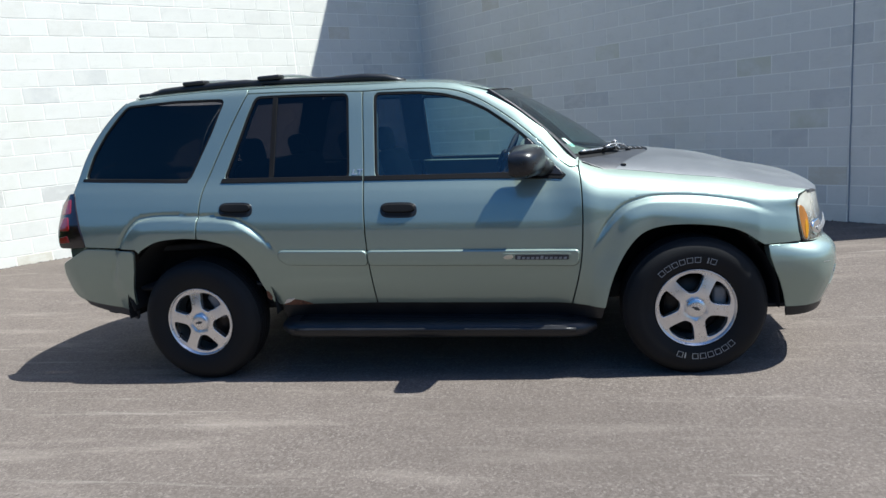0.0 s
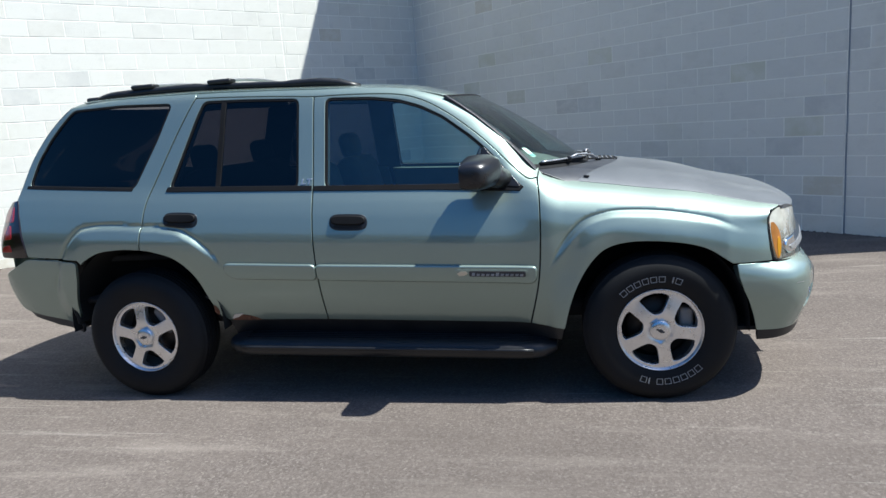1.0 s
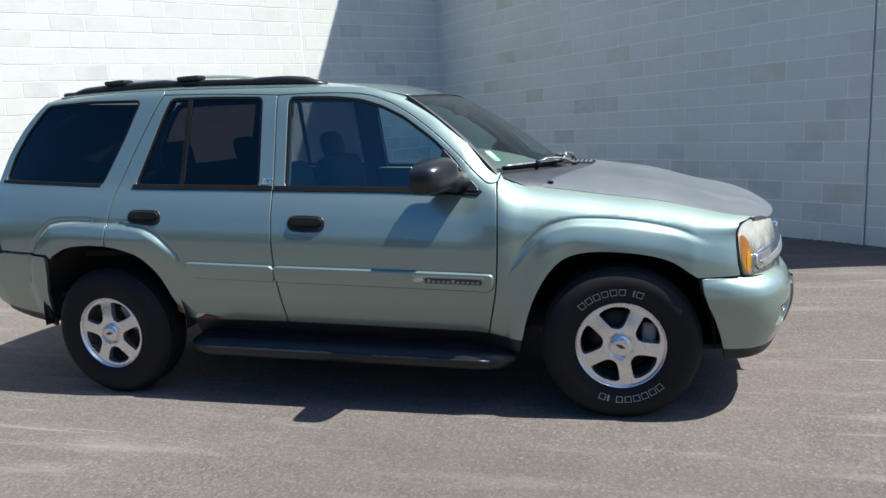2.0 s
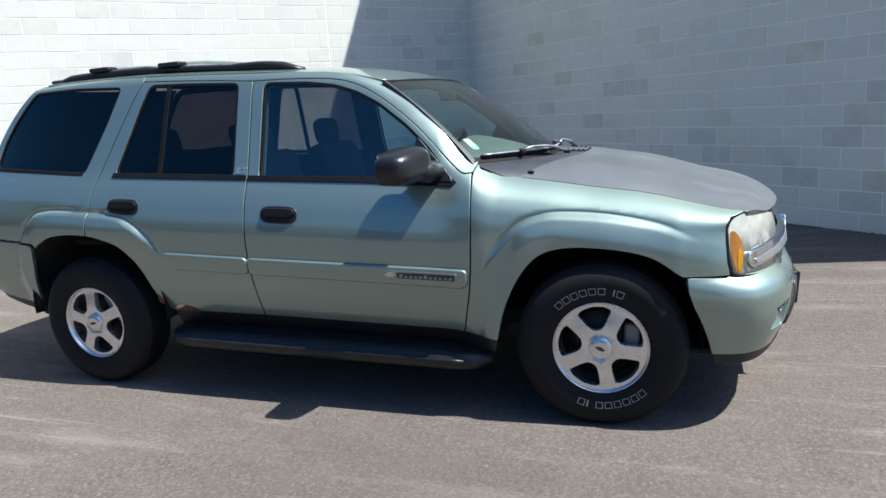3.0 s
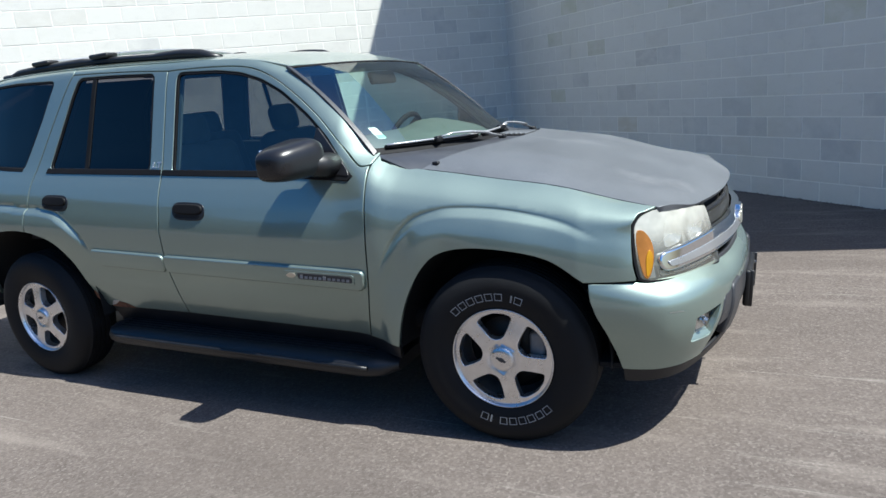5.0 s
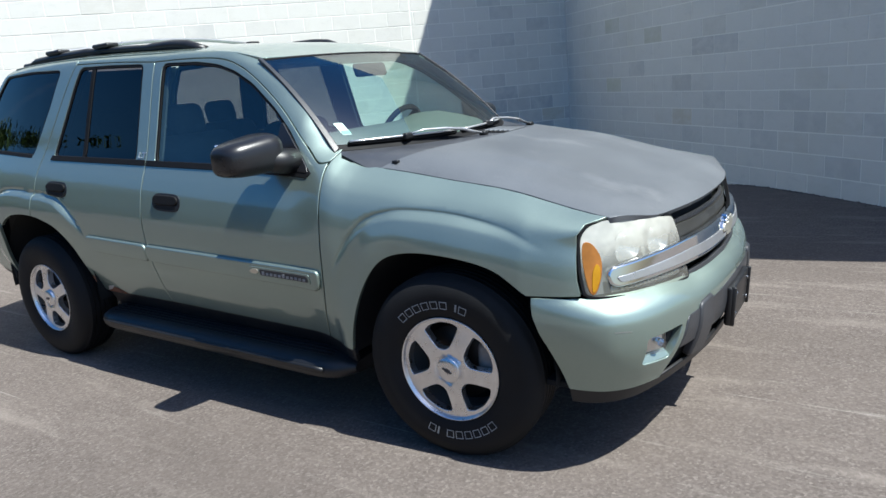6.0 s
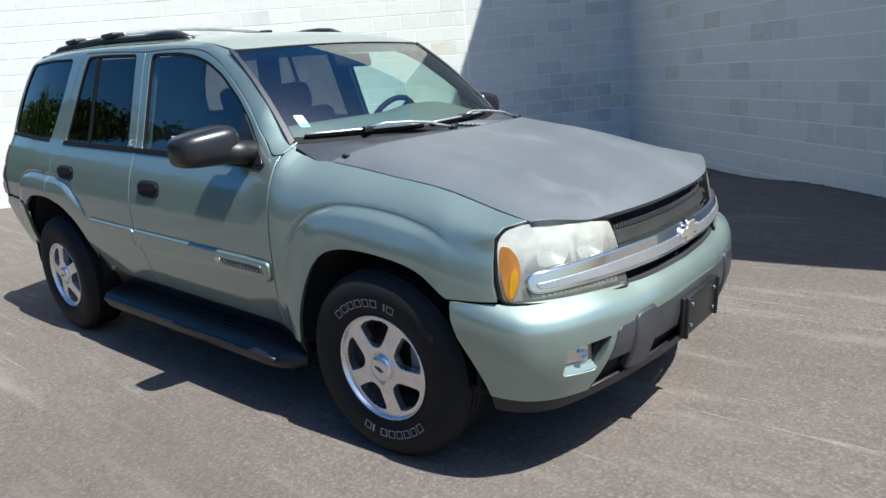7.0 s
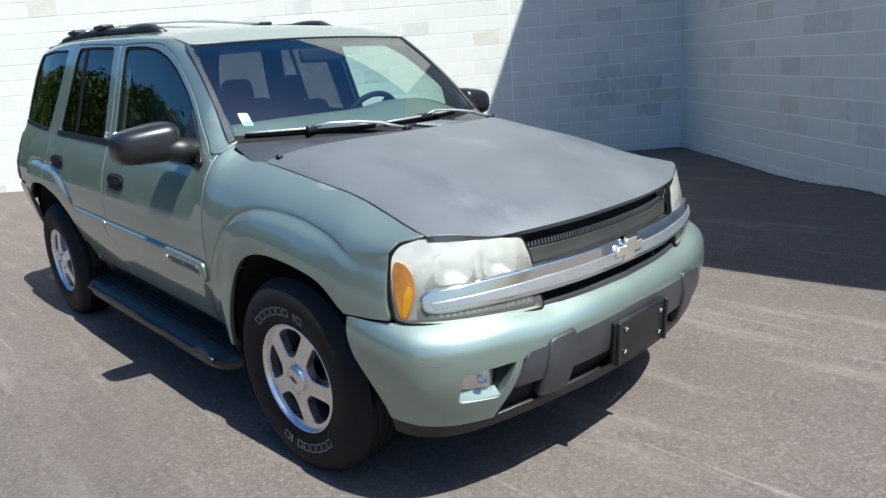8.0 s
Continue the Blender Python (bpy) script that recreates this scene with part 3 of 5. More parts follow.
# ---------------------------------------------------------------- the car's shape
CY, WX = -0.030, 1.018
sill_prof = pchip([0.10, 0.40, 0.60, 0.75, 0.86, 1.00, 1.08, 1.14, 1.18, 1.30, 1.45, 1.63, 1.67, 1.70, 1.73],
                  [0.690, 0.808, 0.872, 0.900, 0.903, 0.878, 0.850, 0.822, 0.805, 0.767, 0.722, 0.664, 0.645, 0.612, 0.55])
hood_line = pchip([0.60, 0.86, 0.93, 1.0, 1.2, 1.4, 1.6, 1.7, 1.8, 1.9, 2.0, 2.04, 2.2], [1.24, 1.185, 1.152, 1.134, 1.102, 1.069, 1.042, 1.023, 0.999, 0.977, 0.960, 0.953, 0.93])
hood_half = pchip([0.6, 0.9, 1.0, 1.2, 1.4, 1.6, 1.8, 1.9, 2.0, 2.04, 2.2], [0.735, 0.728, 0.714, 0.697, 0.691, 0.693, 0.706, 0.720, 0.737, 0.743, 0.75])
fender_prof = pchip([-0.10, -0.03, 0.0, 0.010, 0.025, 0.05, 0.09, 0.15, 0.24, 0.38, 0.60, 0.95], [-0.20, -0.07, 0.0, 0.029, 0.064, 0.106, 0.147, 0.178, 0.195, 0.200, 0.193, 0.145])
front_taper = pchip([1.45, 1.75, 1.81, 1.90, 1.965, 2.04, 2.15], [0, 0.002, 0.010, 0.034, 0.064, 0.118, 0.22])
rear_taper = pchip([-2.50, -2.42, -2.35, -2.24, -2.10, -1.90, -1.60, -1.4], [0.34, 0.19, 0.12, 0.066, 0.042, 0.022, 0.004, 0])
roof_sag = pchip([-2.2, -1.81, -1.4, -1.0, -0.35, 0.13, 0.39, 0.6], [-0.075, -0.033, -0.010, 0, -0.004, -0.022, -0.066, -0.12])
screen_edge = pchip([1.10, 1.217, 1.30, 1.41, 1.53, 1.617, 1.70], [0.97, 0.835, 0.755, 0.640, 0.495, 0.377, 0.20])
pillar_tuck = pchip([1.12, 1.20, 1.275, 1.342, 1.426, 1.505, 1.578, 1.62, 1.70], [0.0, 0.042, 0.026, 0.033, 0.027, 0.019, 0.024, 0.034, 0.02])
F_FLARE = [(0.87, 0.60), (0.905, 0.69), (0.95, 0.78), (1.015, 0.873), (1.09, 0.940), (1.18, 0.968), (1.28, 0.975), (1.48, 0.960), (1.68, 0.923), (1.78, 0.886), (1.87, 0.845)]
R_FLARE = [(-2.02, 0.66), (-1.97, 0.76), (-1.89, 0.91), (-1.80, 1.005), (-1.73, 1.030), (-1.56, 1.035), (-1.19, 1.003), (-1.08, 0.96), (-1.01, 0.91), (-0.91, 0.81), (-0.86, 0.72)]
F_FLARE_C, R_FLARE_C = curve2(F_FLARE, 5), curve2(R_FLARE, 5)


def to_line(x, z, line):
    """Distance of points to a polyline, positive below it."""
    p = np.array(line)
    best = np.full(np.shape(x), 9.0)
    sign = np.zeros(np.shape(x))
    for (x0, z0), (x1, z1) in zip(p[:-1], p[1:]):
        dx, dz = x1 - x0, z1 - z0
        t = np.clip(((x - x0) * dx + (z - z0) * dz) / (dx * dx + dz * dz), 0, 1)
        d = np.hypot(x - x0 - t * dx, z - z0 - t * dz)
        side = ((x - x0) * dz - (z - z0) * dx) / math.hypot(dx, dz)
        take = (d < best - 1e-9) | ((d < best + 1e-9) & (np.abs(side) > np.abs(sign)))
        sign = np.where(take, side, sign)
        best = np.minimum(best, d)
    return best * np.where(sign > 0, 1.0, -1.0)


def flare_step(s):
    """The flare stands proud below its line, with a shallow groove along it."""
    return 0.017 * smooth01(s / 0.026) - 0.009 * np.exp(-((s + 0.004) / 0.007) ** 2)


def half(x, z):
    """Half width of the car's skin at (x, z)."""
    x, z = np.asarray(x, float), np.asarray(z, float)
    zr = z + 0.045 * x - roof_sag(x) * np.clip((z - 1.2) / 0.45, 0, 1)
    cab = sill_prof(zr)
    tuck = np.clip((x - (screen_edge(z) - 0.12)) / 0.12, 0, 1.3) ** 2 * pillar_tuck(z)
    cab = cab - tuck
    drop = hood_line(x) - z
    fen = hood_half(x) - 0.015 + fender_prof(drop) + 0.026 * np.exp(-((drop - 0.055) / 0.045) ** 2) * smooth01((x - 1.55) / 0.40)
    y = cab + (fen - cab) * smooth01((x - 0.68) / 0.32)
    y = y - front_taper(x) * smooth01((hood_line(x) - z) / 0.09) - rear_taper(x) * (0.5 + 0.5 * smooth01((z - 0.85) / 0.35))
    s = to_line(x, z, F_FLARE_C)
    fade = smooth01((1.90 - x) / 0.45) * (1 - smooth01((1.42 - x) / 0.34) * (1 - smooth01((z - 0.66) / 0.26)))
    y = y + flare_step(s) * fade * (x > 0.7) + 0.010 * smooth01(s / 0.10) * fade * (x > 0.7)
    y = y + 0.024 * smooth01(1 - np.abs(to_line(x, z, F_ARCH)) / 0.13) * smooth01((1.25 - x) / 0.2) * smooth01((x - 0.86) / 0.06)
    s = to_line(x, z, R_FLARE_C)
    fade = smooth01((-0.84 - x) / 0.12) * smooth01((x + 2.06) / 0.12) * (1 - smooth01((x + 1.42) / 0.34) * (1 - smooth01((z - 0.72) / 0.22)))
    y = y + (flare_step(s) + 0.010 * smooth01(s / 0.10)) * fade * (x < -0.7)
    return y + 0.015


def side_place(side, off=0.0):
    def f(x, z):
        return np.stack([x, CY + side * (half(x, z) + off), z], 1)
    return f


def side_surface(name, loop, mat, parents, off=0.0, **more):
    """The same panel on both sides of the car."""
    out = []
    for side, par in zip((-1, 1), parents):
        out.append(surface(name, loop, side_place(side, off), mat, par, flip=side > 0, **more))
    return out


# outlines in the plane of the car's side
F_ARCH = curve2([(0.975, 0.385), (1.01, 0.52), (1.06, 0.64), (1.13, 0.745), (1.21, 0.805), (1.34, 0.827), (1.52, 0.815), (1.66, 0.780), (1.76, 0.715), (1.785, 0.698)], 5)
R_ARCH = curve2([(-0.985, 0.45), (-1.025, 0.56), (-1.075, 0.71), (-1.17, 0.825), (-1.30, 0.876), (-1.375, 0.890)], 5)
R_ARCH2 = curve2([(-1.375, 0.890), (-1.49, 0.897), (-1.64, 0.884), (-1.75, 0.838), (-1.775, 0.815)], 5)
DOOR_F = curve2([(0.795, 0.402), (0.85, 0.63), (0.87, 0.84), (0.872, 1.05), (0.862, 1.165)], 6)
DOOR_M = [(-0.335, 0.436), (-0.342, 0.65), (-0.345, 1.17), (-0.345, 1.668)]
DOOR_R = curve2([(-1.375, 0.890), (-1.362, 1.04), (-1.345, 1.14), (-1.31, 1.235), (-1.18, 1.50), (-1.062, 1.716)], 6)
FRAME_F = curve2([(0.862, 1.165), (0.815, 1.165), (0.750, 1.218), (0.670, 1.299), (0.557, 1.405), (0.408, 1.520), (0.27, 1.600), (0.13, 1.643), (-0.10, 1.662), (-0.345, 1.668)], 5)
FRAME_R = [(-0.345, 1.668), (-0.60, 1.690), (-0.85, 1.706), (-1.062, 1.716)]
WIN_F = [(-0.270, 1.180), (0.30, 1.152), (0.768, 1.121), (0.634, 1.284), (0.522, 1.388), (0.370, 1.503), (0.250, 1.566), (0.13, 1.606), (-0.02, 1.630), (-0.270, 1.645)]
WIN_R = [(-1.200, 1.224), (-0.440, 1.187), (-0.440, 1.655), (-0.75, 1.675), (-1.005, 1.685), (-1.06, 1.565), (-1.11, 1.44)]
WIN_Q = [(-2.170, 1.282), (-1.435, 1.236), (-1.30, 1.495), (-1.215, 1.690), (-1.55, 1.706), (-1.880, 1.702), (-1.95, 1.635), (-2.04, 1.535), (-2.12, 1.415)]
REAR_EDGE = curve2([(-1.90, 1.730), (-1.990, 1.655), (-2.085, 1.555), (-2.172, 1.430), (-2.230, 1.300), (-2.265, 1.205)], 4)


def round_loop(loop, r=0.025, n=3):
    """The loop with its corners rounded."""
    p = [np.array(q, float) for q in loop]
    out = []
    for i, b in enumerate(p):
        a, c = p[i - 1], p[(i + 1) % len(p)]
        u, w = a - b, c - b
        lu, lw = np.linalg.norm(u), np.linalg.norm(w)
        k = min(r, lu * 0.45, lw * 0.45)
        s, e = b + u / lu * k, b + w / lw * k
        for j in range(n + 1):
            t = j / n
            out.append(tuple((1 - t) ** 2 * s + 2 * t * (1 - t) * b + t * t * e))
    return out


car = thing("suv", "sage-green four-door suv with a dull grey hood, parked on asphalt", "car")


fender_loop = (list(reversed(DOOR_F)) + [(0.975, 0.385)] + F_ARCH[1:] + [(1.90, 0.700), (1.976, 0.702), (1.963, 0.76), (1.957, 0.84), (1.956, 0.905), (1.974, 0.937), (2.030, 0.957)]
               + [(x, float(hood_line(x)) + 0.0047) for x in (1.98, 1.90, 1.80, 1.70, 1.60, 1.5, 1.4, 1.3, 1.2, 1.1, 1.0, 0.93, 0.89)] + [(0.868, 1.20)])
front_door_loop = DOOR_M[:-1] + [DOOR_M[-1]] + list(reversed(FRAME_F))[1:-1] + list(reversed(DOOR_F))
front_door_loop = list(reversed(front_door_loop))
rear_door_loop = [(-0.972, 0.462), (-0.950, 0.442), (-0.335, 0.436)] + DOOR_M[1:] + FRAME_R[1:-1] + list(reversed(DOOR_R)) + list(reversed(R_ARCH))[1:-1]
quarter_loop = (DOOR_R + [(-1.066, 1.746), (-1.40, 1.753), (-1.70, 1.752), (-1.84, 1.748)] + REAR_EDGE
                + [(-2.215, 1.08), (-2.175, 0.94), (-2.165, 0.868), (-1.80, 0.843), (-1.775, 0.815)] + list(reversed(R_ARCH2))[1:-1])
rail_loop = (list(reversed(FRAME_R)) + list(reversed(FRAME_F))[1:-1] + [(0.862, 1.165), (0.868, 1.205), (0.838, 1.212)]
             + [(float(screen_edge(z)) + 0.004, z) for z in (1.26, 1.32, 1.38, 1.44, 1.50, 1.56, 1.60)]
             + [(0.34, 1.637), (0.22, 1.665), (0.05, 1.688), (-0.15, 1.700), (-0.35, 1.708), (-0.6, 1.722), (-0.9, 1.736), (-1.062, 1.741)])

GAP = 0.0055
def flare_line(c, a, b):
    """The flare's crease and three lines below it, so that its step is drawn cleanly."""
    p = np.array([q for q in c if a < q[0] < b])
    t = np.gradient(p, axis=0)
    t /= np.linalg.norm(t, axis=1)[:, None]
    n = np.stack([t[:, 1], -t[:, 0]], 1)
    return [[tuple(q) for q in p + n * d] for d in (-0.016, -0.009, -0.003, 0.003, 0.010, 0.020, 0.032)]


shoulder = [[(x, float(hood_line(x)) - d) for x in np.linspace(0.95, 1.90, 40)] for d in (0.006, 0.013, 0.021, 0.030, 0.041, 0.055)]
side_surface("front_fender", inset(fender_loop, GAP), PAINT, (car, car), lines=flare_line(F_FLARE_C, 0.893, 1.80) + shoulder, step=0.013)
f_win, r_win, q_win = round_loop(WIN_F, 0.03), round_loop(WIN_R, 0.03), round_loop(WIN_Q, 0.03)
fdoors = side_surface("front_door", inset(front_door_loop, GAP), PAINT, (car, car), holes=[inset(f_win, -0.012)], step=0.020)
rdoors = side_surface("rear_door", inset(rear_door_loop, GAP), PAINT, (car, car), holes=[inset(r_win, -0.012)],
                      lines=flare_line(R_FLARE_C, -1.31, -0.95), step=0.018)
quarters = side_surface("quarter_panel", inset(quarter_loop, GAP), PAINT, (car, car), holes=[inset(q_win, -0.010)],
                        lines=flare_line(R_FLARE_C, -1.93, -1.44), step=0.018)
side_surface("roof_side_rail", inset(rail_loop, 0.003), PAINT, (car, car), step=0.012)
for pair_of, win, glass, lip in ((fdoors, f_win, GLASS, 0.014), (rdoors, r_win, PRIVACY, 0.014), (quarters, q_win, PRIVACY, 0.010)):
    panes = side_surface("window_pane", inset(win, 0.004), glass, pair_of, off=-0.010, edge=0, step=0.05)
    side_surface("window_seal", inset(win, -0.0105), TRIM, pair_of, off=-0.0035, holes=[inset(win, 0.002)], step=0.03, edge=0.012, bevel=0.002)
# belt mouldings and the bar that divides the rear door's window
side_surface("belt_moulding", [(-0.338, 1.166), (0.30, 1.137), (0.772, 1.107), (0.792, 1.125), (0.765, 1.146), (0.30, 1.160), (-0.338, 1.188)], TRIM, fdoors, off=0.006, step=0.03, edge=0.014)
side_surface("belt_moulding", [(-1.225, 1.207), (-0.352, 1.168), (-0.352, 1.190), (-1.215, 1.229)], TRIM, rdoors, off=0.006, step=0.03, edge=0.014)
side_surface("belt_moulding", [(-2.195, 1.268), (-1.445, 1.221), (-1.436, 1.237), (-2.190, 1.284)], TRIM, quarters, off=0.002, step=0.03, edge=0.012)
side_surface("window_divider", [(-0.925, 1.205), (-0.900, 1.204), (-0.872, 1.682), (-0.897, 1.682)], TRIM, rdoors, off=-0.004, step=0.03, edge=0.012)
# body-colour mouldings along the doors
side_surface("door_moulding", round_loop([(-0.352, 0.763), (-0.352, 0.690), (-0.83, 0.712), (-0.875, 0.745), (-0.872, 0.787)], 0.02), PAINT, rdoors, off=0.020, step=0.017, edge=0.026, bevel=0.012)
side_surface("door_moulding", round_loop([(-0.332, 0.762), (0.838, 0.716), (0.832, 0.655), (0.81, 0.642), (-0.332, 0.690)], 0.014), PAINT, fdoors, off=0.020, step=0.017, edge=0.026, bevel=0.012)
side_surface("name_plate", round_loop([(0.425, 0.722), (0.80, 0.709), (0.80, 0.665), (0.43, 0.680)], 0.01), PAINT, fdoors, off=0.0235, step=0.02, edge=0.004, bevel=0.001)
side_surface("name_bar", round_loop([(0.50, 0.712), (0.79, 0.702), (0.79, 0.674), (0.50, 0.684)], 0.008), GREY, fdoors, off=0.0255, step=0.02, edge=0.002, bevel=0.0005)
for i in range(11):
    x0 = 0.512 + i * 0.0248
    h0 = 0.003 if i in (0, 5) else 0.008
    zb = 0.6875 - (x0 - 0.5) * 0.034
    side_surface("letter_bar", [(x0, zb), (x0 + 0.016, zb), (x0 + 0.019, zb + 0.020 - h0), (x0 + 0.003, zb + 0.020 - h0)], LETTER, fdoors, off=0.0270, step=0.02, edge=0.001, bevel=0.0003)
side_surface("badge", round_loop([(0.435, 0.702), (0.455, 0.712), (0.485, 0.712), (0.492, 0.700), (0.475, 0.690), (0.445, 0.690)], 0.003), BADGE, fdoors, off=0.0265, step=0.02, edge=0.002, bevel=0.0005)
for glyph in ([(-0.415, 1.200), (-0.386, 1.200), (-0.385, 1.206), (-0.406, 1.206), (-0.398, 1.229), (-0.406, 1.229)],
              [(-0.374, 1.200), (-0.366, 1.200), (-0.360, 1.223), (-0.350, 1.223), (-0.348, 1.229), (-0.379, 1.229), (-0.381, 1.223), (-0.368, 1.223)]):
    side_surface("trim_letter", glyph, SATIN, rdoors, off=0.003, step=0.02, edge=0.002, bevel=0.0005)


def pill(x, z, w, h, rake=-0.045):
    """A rounded bar outline on the car's side."""
    out = []
    for k in range(24):
        a = 2 * math.pi * k / 24
        dx = math.copysign(abs(math.cos(a)) ** 0.45, math.cos(a)) * w / 2
        dz = math.copysign(abs(math.sin(a)) ** 0.75, math.sin(a)) * h / 2
        out.append((x + dx, z + dz + dx * rake))
    return out


def handle(x, z, par, side):
    """Black pull handle over its cup."""
    cup = surface("door_handle", pill(x, z, 0.203, 0.078), side_place(side, 0.005), BLACK, par, flip=side > 0, step=0.02, edge=0.014, bevel=0.008, label="black plastic pull handle")
    surface("grip", pill(x, z + 0.012, 0.176, 0.036), side_place(side, 0.015), TRIM, par, flip=side > 0, step=0.02, edge=0.014, bevel=0.008)
    surface("cup", pill(x, z - 0.022, 0.16, 0.022), side_place(side, 0.0065), DARK, par, flip=side > 0, step=0.02, edge=0)


for s, d1, d2 in ((-1, fdoors[0], rdoors[0]), (1, fdoors[1], rdoors[1])):
    handle(-0.14, 0.992, d1, s)
    handle(-1.125, 1.048, d2, s)

# rust at the rear door's lower corner
rust_a = curve2([(-0.925, 0.444), (-0.89, 0.474), (-0.85, 0.478), (-0.80, 0.470), (-0.76, 0.456), (-0.735, 0.443)], 3) + [(-0.83, 0.441)]
side_surface("rust_patch", rust_a, RUST, (rdoors[0],), off=0.0015, step=0.02, edge=0)
side_surface("paint_flake", round_loop([(-0.925, 0.450), (-0.880, 0.462), (-0.840, 0.486), (-0.900, 0.480)], 0.01), SATIN, (rdoors[0],), off=0.003, step=0.02, edge=0.002, bevel=0.0006)
side_surface("rust_patch", round_loop([(-1.02, 0.50), (-1.00, 0.475), (-0.985, 0.50), (-0.998, 0.535), (-1.012, 0.545)], 0.008), RUST, (rdoors[0],), off=0.0015, step=0.02, edge=0)

# dark inner shell behind the panel gaps, lower body only
shell_loop = [(-2.25, 0.90), (-1.86, 0.90), (-1.70, 0.98), (-1.15, 0.97), (-0.95, 0.75), (-0.90, 0.40), (0.90, 0.38), (0.95, 0.60), (1.10, 0.86), (1.35, 0.92), (1.65, 0.88), (1.80, 0.76),
              (1.93, 0.74), (1.90, 0.93), (1.5, 1.03), (1.0, 1.11), (0.84, 1.14), (0.80, 1.09), (-0.34, 1.15), (-1.4, 1.21), (-2.16, 1.26)]
side_surface("inner_panel", shell_loop, DARK, (car, car), off=-0.022, step=0.06, edge=0)
side_surface("pillar_lining", inset(rail_loop, 0.006), CLOTH, (car, car), off=-0.03, step=0.05, edge=0)
side_surface("door_lining", [(-0.32, 0.5), (0.80, 0.5), (0.80, 1.11), (-0.32, 1.165)], DASH, (car, car), off=-0.07, step=0.06, edge=0.02)
side_surface("door_lining", [(-0.95, 0.6), (-0.36, 0.5), (-0.36, 1.17), (-1.25, 1.21), (-1.25, 0.98)], DASH, (car, car), off=-0.07, step=0.06, edge=0.02)
side_surface("pillar_trim", [(-0.44, 1.16), (-0.27, 1.15), (-0.27, 1.66), (-0.44, 1.67)], CLOTH, (car, car), off=-0.035, step=0.05, edge=0.01)
side_surface("pillar_trim", [(-1.43, 1.2), (-1.20, 1.2), (-1.0, 1.69), (-1.22, 1.69)], CLOTH, (car, car), off=-0.035, step=0.05, edge=0.01)

# ---------------------------------------------------------------- roof, windscreen, hood
def roof_place(x, y):
    xs = np.clip(x, -2.0, 0.45)
    base = 1.702 - 0.045 * xs + roof_sag(xs)
    t = np.abs(y) / 0.612
    crown = 0.018 * (1 - t ** 2) + 0.018 * (1 - t ** 6)
    front = smooth01((x - 0.05) / 0.40)
    crown = crown * (1 - 0.62 * front)
    drop = np.where(x < -1.85, ((-1.85 - x) / 0.12) ** 2 * 0.03, 0)
    return np.stack([x, CY + y * WX, base + crown - drop], 1)


def header(y):
    """Where the roof meets the windscreen."""
    return 0.375 + 0.075 * (1 - (y / 0.62) ** 2)


roof_loop = ([(float(header(y)), y) for y in np.linspace(-0.612, 0.612, 21)]
             + [(x, 0.612) for x in (0.2, 0.0, -0.5, -1.0, -1.5, -1.80)] + [(-1.87, 0.55), (-1.93, 0.3), (-1.95, 0.0), (-1.93, -0.3), (-1.87, -0.55)]
             + [(x, -0.612) for x in (-1.80, -1.5, -1.0, -0.5, 0.0, 0.2)])
roof = surface("roof", roof_loop, roof_place, PAINT, car, step=0.05, edge=0.02)
surface("headlining", inset(roof_loop, 0.03), lambda x, y: roof_place(x, y) - np.array([0, 0, 0.03]), LINING, car, step=0.08, edge=0, flip=True)


def screen_place(y, v):
    """Windscreen: y across, v from base to header."""
    t = np.abs(y) / 0.70
    xb, zb = 0.845 + 0.27 * (1 - t ** 2), 1.205 - 0.018 * (1 - t ** 2)
    xt = header(y * 0.88) + 0.006
    zt = 1.612 + 0.014 * (1 - t ** 2)
    bow = 0.022 * 4 * v * (1 - v)
    return np.stack([xb + (xt - xb) * v + bow * 0.6, CY + y * WX * (1.0 - 0.118 * v) * 1.016, zb + (zt - zb) * v + bow * 0.8], 1)


screen_loop = [(-0.70, 0.0), (0.70, 0.0), (0.70, 1.0), (-0.70, 1.0)]
screen = surface("windscreen", inset(screen_loop, 0.004), screen_place, SCREEN, car, step=0.05, edge=0)
screen.visible_shadow = False
band = [(-0.70, -0.02), (0.70, -0.02), (0.70, 1.0), (-0.70, 1.0)]
surface("windscreen_seal", band, lambda y, v: screen_place(y, v) + np.array([0.002, 0, 0.003]), TRIM, screen,
        holes=[round_loop([(-0.692, 0.030), (0.692, 0.030), (0.692, 0.990), (-0.692, 0.990)], 0.012)], step=0.03, edge=0.008)
for s in (-1, 1):
    surface("pillar_moulding", [(s * 0.713, -0.03), (s * 0.695, 0.0), (s * 0.695, 1.0), (s * 0.710, 1.0)], lambda y, v: screen_place(y, v) + np.array([0.006, 0, 0.007]),
            GREY, screen, step=0.02, edge=0.014, bevel=0.004, flip=False)
tint = surface("sun_band", [(-0.685, 0.86), (0.685, 0.86), (0.685, 0.985), (-0.685, 0.985)], lambda y, v: screen_place(y, v) - np.array([0.004, 0, 0.004]),
               glass_material("shade_band", (0.13, 0.115, 0.11), base=0.03), screen, step=0.05, edge=0)
tint.visible_shadow = False
surface("inspection_sticker", round_loop([(-0.640, 0.125), (-0.605, 0.122), (-0.608, 0.235), (-0.643, 0.238)], 0.008), lambda y, v: screen_place(y, v) - np.array([0.003, 0, 0.003]), WHITE, screen, step=0.03, edge=0)
surface("printed_bar", [(-0.638, 0.130), (-0.607, 0.127), (-0.607, 0.160), (-0.638, 0.163)], lambda y, v: screen_place(y, v) - np.array([0.0015, 0, 0.0015]), GREEN_INK, screen, step=0.03, edge=0)


